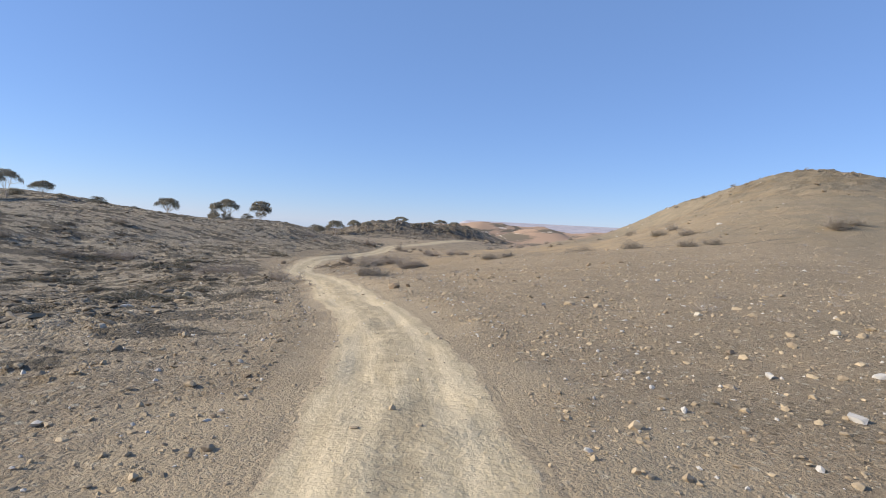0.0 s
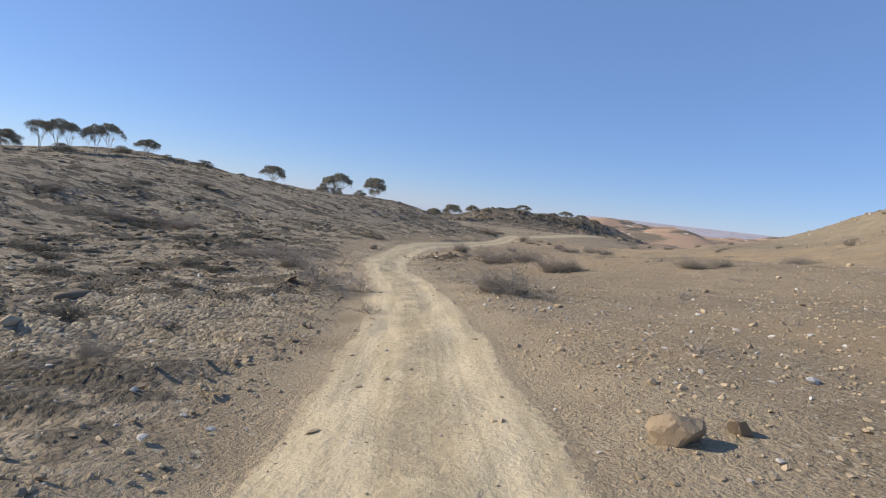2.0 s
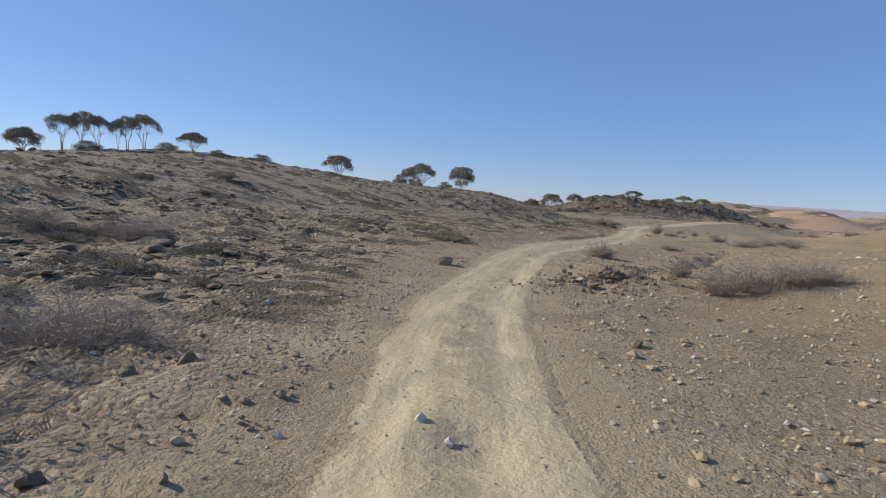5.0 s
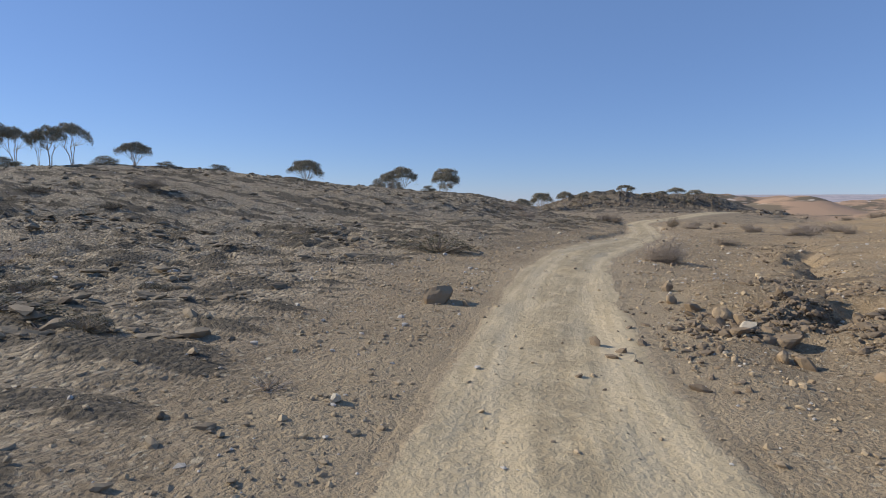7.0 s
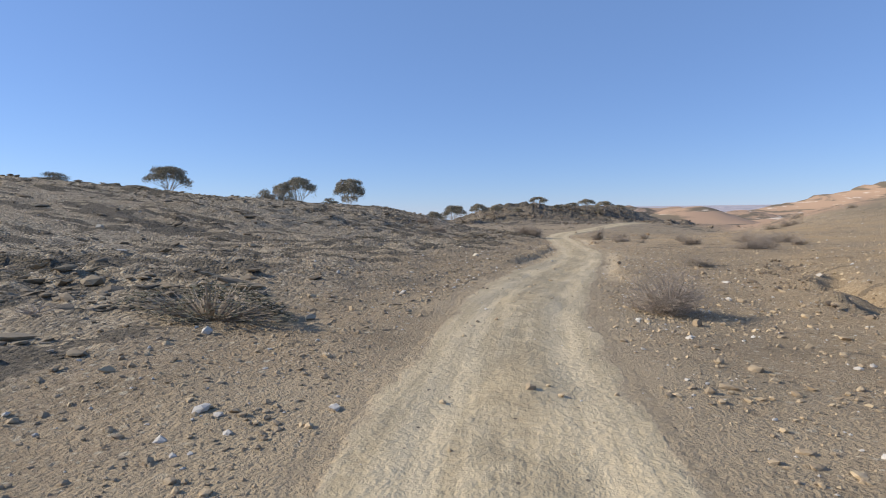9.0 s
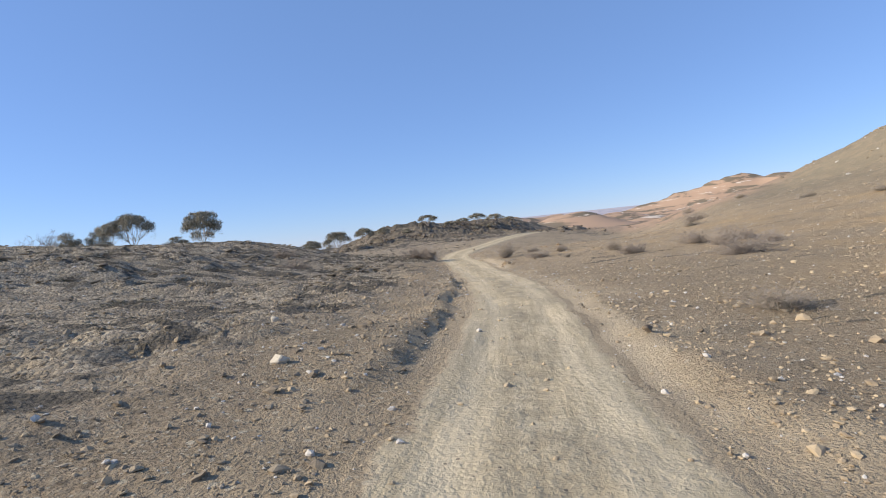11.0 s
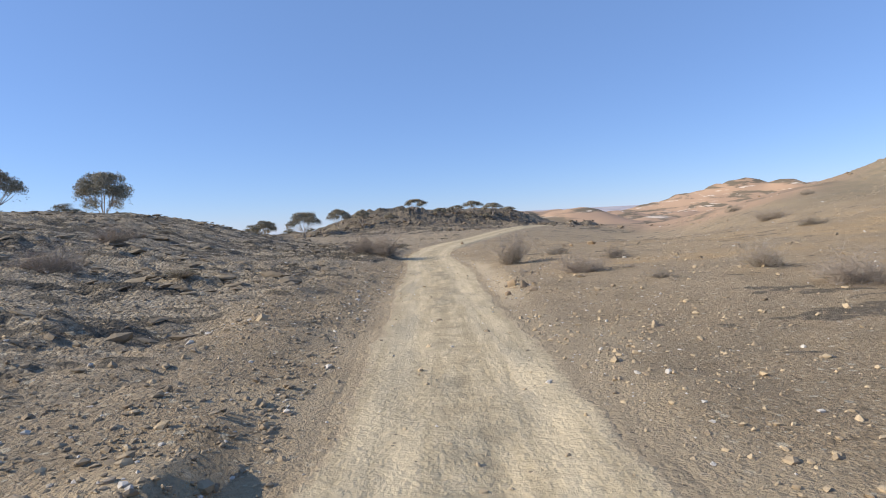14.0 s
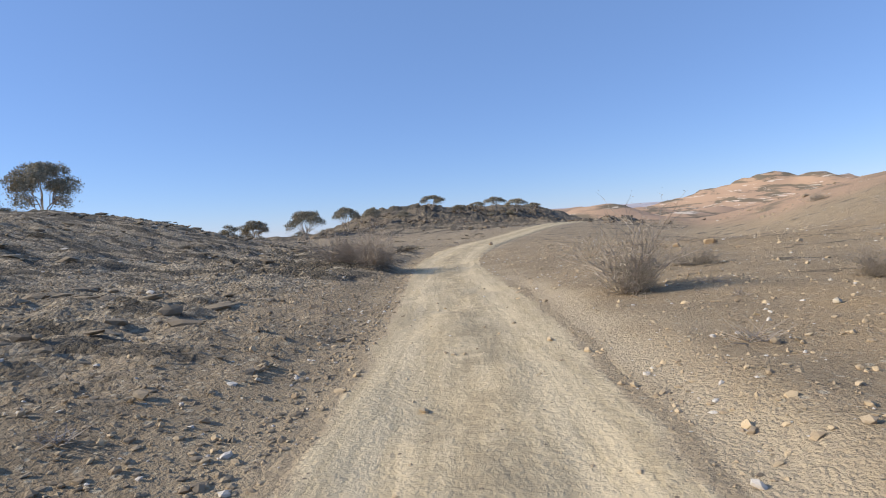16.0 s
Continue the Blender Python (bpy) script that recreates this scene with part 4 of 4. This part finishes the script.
def scatter_slope_stones():
    """Pale stones strewn over the right-hand slope and the ridge."""
    r = np.random.RandomState(10)
    n = 34000
    x, y = r.uniform(-50, 45, n), r.uniform(2, 150, n)
    side, _ = beside(x, y)
    keep = (np.abs(side) > 3) & (r.uniform(-0.5, 0.5, n) < fbm(x / 6, y / 6, 3, 8) + 0.1)
    x, y = x[keep], y[keep]
    xr = np.interp(y, LINE[:, 1], LINE[:, 0])
    more_y = r.uniform(-1, 75, 26000)
    more_x = np.interp(more_y, LINE[:, 1], LINE[:, 0]) + 1.8 + 26 * r.uniform(0, 1, 26000) ** 1.3
    x, y = np.r_[x, more_x], np.r_[y, more_y]
    size = np.r_[0.05 + r.exponential(0.035, len(xr)), 0.022 + r.exponential(0.022, 26000)].clip(0, 0.25)
    xyz = np.stack([x, y, surface(x, y) + size * 0.1], 1)
    near = (np.abs(x - np.interp(y, LINE[:, 1], LINE[:, 0])) < 18) & (y < 125) & (size > 0.035)
    v, f = chips(xyz[~near], size[~near], r)
    v2, f2 = stones(xyz[near], size[near], 0.55, r)
    v, f = np.vstack([v, v2]), np.vstack([f, f2 + len(v)])
    tagged(new("strewn_stones", link_mesh("strewn_stones", v, f, CHIPS, False)), "scattered small stones over the slopes", "stones", kind="stuff")


def mounds(xyz, size, flat, rng):
    """Low rough cushions, wider along the slope."""
    bm = bmesh.new()
    bmesh.ops.create_icosphere(bm, subdivisions=2, radius=0.5)
    bm.verts.ensure_lookup_table()
    base = np.array([v.co for v in bm.verts])
    tri = np.array([[v.index for v in f.verts] for f in bm.faces])
    bm.free()
    n = len(xyz)
    shape = base[None] * (1 + 0.30 * rng.uniform(-1, 1, (n, len(base), 1)))
    wide = np.stack([rng.uniform(0.7, 1.1, n), rng.uniform(0.9, 1.7, n), flat * rng.uniform(0.6, 1.3, n)], 1)
    shape = shape * wide[:, None]
    a = rng.normal(0.1, 0.5, n)
    c, s = np.cos(a)[:, None], np.sin(a)[:, None]
    v = np.stack([shape[..., 0] * c - shape[..., 1] * s, shape[..., 0] * s + shape[..., 1] * c, shape[..., 2]], -1)
    v = v * size[:, None, None] + xyz[:, None]
    return v.reshape(-1, 3), (tri[None] + (np.arange(n) * len(base))[:, None, None]).reshape(-1, 3)


def scatter_scree():
    r = np.random.RandomState(12)
    n = 16000
    x, y = r.uniform(-85, 8, n), r.uniform(4, 150, n)
    near = r.uniform(size=n) < 0.35
    x, y = np.where(near, r.uniform(-36, -8, n), x), np.where(near, r.uniform(5, 50, n), y)
    side, _ = beside(x, y)
    rocky = rocky_of(x, y)
    patch = smooth(fbm(x / 7, y / 3.5, 3, 61), -0.02, 0.25)
    keep = (np.abs(side) > 6) & (r.uniform(size=n) < 0.28 * rocky * patch)
    x, y = x[keep], y[keep]
    size = 0.15 + r.exponential(0.14, len(x)).clip(0, 0.6)
    v, f = mounds(np.stack([x, y, surface(x, y)], 1), size, 0.34, r)
    tagged(new("scree", link_mesh("scree", v, f, MOUND, True)), "low dark crusted mounds of scree", "scree", kind="stuff")
    n = 9000
    x, y = r.uniform(-80, 4, n), r.uniform(6, 150, n)
    side, _ = beside(x, y)
    keep = (np.abs(side) > 2) & (r.uniform(size=n) < 0.3 * rocky_of(x, y))
    x, y = x[keep], y[keep]
    size = 0.05 + r.exponential(0.065, len(x)).clip(0, 0.4)
    v, f = stones(np.stack([x, y, surface(x, y) + size * 0.05], 1), size, 0.5, r)
    tagged(new("ledge_stones", link_mesh("ledge_stones", v, f, DARK_STONE, False)), "broken dark stones along the ledges", "stones", kind="stuff")


def scatter_strata():
    """Broken edges of rock layers that run along the left-hand slope."""
    r = np.random.RandomState(29)
    n = 98000
    near = np.arange(n) < 44000
    y = np.where(near, r.uniform(6, 60, n), r.uniform(45, 190, n))
    left = np.where(near, r.uniform(5, 30, n), r.uniform(4, 62, n))
    x = np.interp(y, LINE[:, 1], LINE[:, 0]) - left
    band = fbm(x / 6, y / 1.6, 4, 77, 0.6)
    keep = r.uniform(size=n) < rocky_of(x, y) * smooth(band, 0.02, 0.20) * np.where(near, 0.5, 0.6)
    x, y, left = x[keep], y[keep], left[keep]
    size = (0.07 + r.exponential(0.075, len(x))).clip(0, 0.4) * (1 + smooth(y, 70, 110) * 0.5 + smooth(left, 20, 45) * 0.5)
    v, f = stones(np.stack([x, y, surface(x, y) + size * 0.08], 1), size, 0.42, r, np.full(len(x), 0.1), 1.7)
    tagged(new("strata", link_mesh("strata", v, f, SLAB, False)), "thin grey-brown rock layers breaking through the slope", "outcrop", kind="stuff")


def scatter_rubble():
    """Small brown rubble on the left-hand slope."""
    r = np.random.RandomState(19)
    n = 90000
    y = np.where(np.arange(n) < 40000, r.uniform(2, 118, n), r.uniform(60, 125, n))
    i = np.clip(np.searchsorted(LINE[:, 1], y), 0, len(LINE) - 1)
    x = LINE[i, 0] - 1.5 - np.where(np.arange(n) < 40000, 26, 36) * r.uniform(0, 1, n) ** 1.6
    keep = r.uniform(-0.5, 0.5, n) < fbm(x / 3, y / 3, 3, 28) + 0.25
    x, y = x[keep], y[keep]
    size = (0.024 + r.exponential(0.020, len(x))).clip(0, 0.16)
    v, f = stones(np.stack([x, y, surface(x, y) + size * 0.06], 1), size, 0.5, r)
    tagged(new("rubble", link_mesh("rubble", v, f, RUBBLE, False)), "brown stone rubble covering the slope", "rubble", kind="stuff")


def scatter_gully():
    """Broken stones along the banks of the gully."""
    r = np.random.RandomState(33)
    n = 5000
    y = np.where(r.uniform(size=n) < 0.65, r.normal(50.4, 1.7, n), r.uniform(47, 74, n))
    x = np.interp(y, GULLY_Y, GULLY_X) + r.normal(-0.6, 0.7, n)
    keep = fbm(x / 2, y / 2, 3, 39) > -0.12
    x, y = x[keep], y[keep]
    size = (0.035 + r.exponential(0.032, len(x))).clip(0, 0.17)
    v, f = stones(np.stack([x, y, surface(x, y) + size * 0.10], 1), size, 0.7, r, None, 1.15)
    tagged(new("gully_stones", link_mesh("gully_stones", v, f, KNOLL_STONE, False)), "broken dark brown stones heaped along the gully's bank", "stones", kind="stuff")


def scatter_outcrop():
    r = np.random.RandomState(14)
    n = 14000
    x, y = r.uniform(-60, 32, n), r.uniform(178, 262, n)
    keep = r.uniform(size=n) < rocky_of(x, y) * smooth(fbm(x / 9, y / 9, 3, 63), -0.2, 0.3)
    side, _ = beside(x, y)
    keep &= np.abs(side) > 3
    x, y = x[keep], y[keep]
    size = 0.2 + r.exponential(0.32, len(x)).clip(0, 1.8)
    v, f = stones(np.stack([x, y, surface(x, y)], 1), size, 0.42, r)
    tagged(new("outcrop", link_mesh("outcrop", v, f, KNOLL_STONE, False)), "broken dark rock outcrop of the knoll", "outcrop", kind="stuff")


def scatter_crest():
    """Broken rock on the crest of the sunlit hill."""
    r = np.random.RandomState(15)
    n = 9000
    x, y = r.uniform(26, 90, n), r.uniform(55, 190, n)
    crest = np.abs(r.normal(0, 1, n)) * 5
    k = n // 3
    x[:k], y[:k] = 62 + r.normal(0, 5, k) + 0.05 * crest[:k], r.uniform(85, 165, k)
    keep = fbm(x / 6, y / 6, 3, 64) > 0.02
    x, y = x[keep], y[keep]
    size = 0.10 + r.exponential(0.16, len(x)).clip(0, 1.0)
    v, f = stones(np.stack([x, y, surface(x, y)], 1), size, 0.5, r)
    tagged(new("crest_stones", link_mesh("crest_stones", v, f, RUBBLE, False)), "broken brown rock on the hill's crest", "stones", kind="stuff")


def scatter_tufts():
    r = np.random.RandomState(16)
    n = 900
    x, y = r.uniform(-45, 30, n), r.uniform(5, 150, n)
    side, _ = beside(x, y)
    keep = (np.abs(side) > 2.2) & (r.uniform(-0.5, 0.5, n) < fbm(x / 5, y / 5, 3, 18))
    x, y = x[keep], y[keep]
    z = surface(x, y)
    S, E = [], []
    for a, b, c in zip(x, y, z):
        w = 0.12 + r.exponential(0.1)
        k = 34
        d = r.normal(size=(k, 3)) * (1, 1, 0.35)
        d[:, 2] = np.abs(d[:, 2]) + 0.25
        d /= np.linalg.norm(d, axis=1, keepdims=True)
        p = np.array([a, b, c - 0.01]) + r.normal(0, 0.25 * w, (k, 3)) * (1, 1, 0)
        S.append(p), E.append(p + d * w * r.uniform(0.4, 1.2, (k, 1)))
    S, E = np.concatenate(S), np.concatenate(E)
    v, f = tubes(S, E, np.full(len(S), 0.006), np.full(len(S), 0.002))
    tagged(new("dry_tufts", link_mesh("dry_tufts", v, f, TWIG, False)), "small dry tufts of withered grass", "grass", kind="stuff")


scatter_gravel()
scatter_slope_stones()
scatter_scree()
scatter_strata()
scatter_rubble()
scatter_gully()
scatter_outcrop()
scatter_crest()
scatter_tufts()
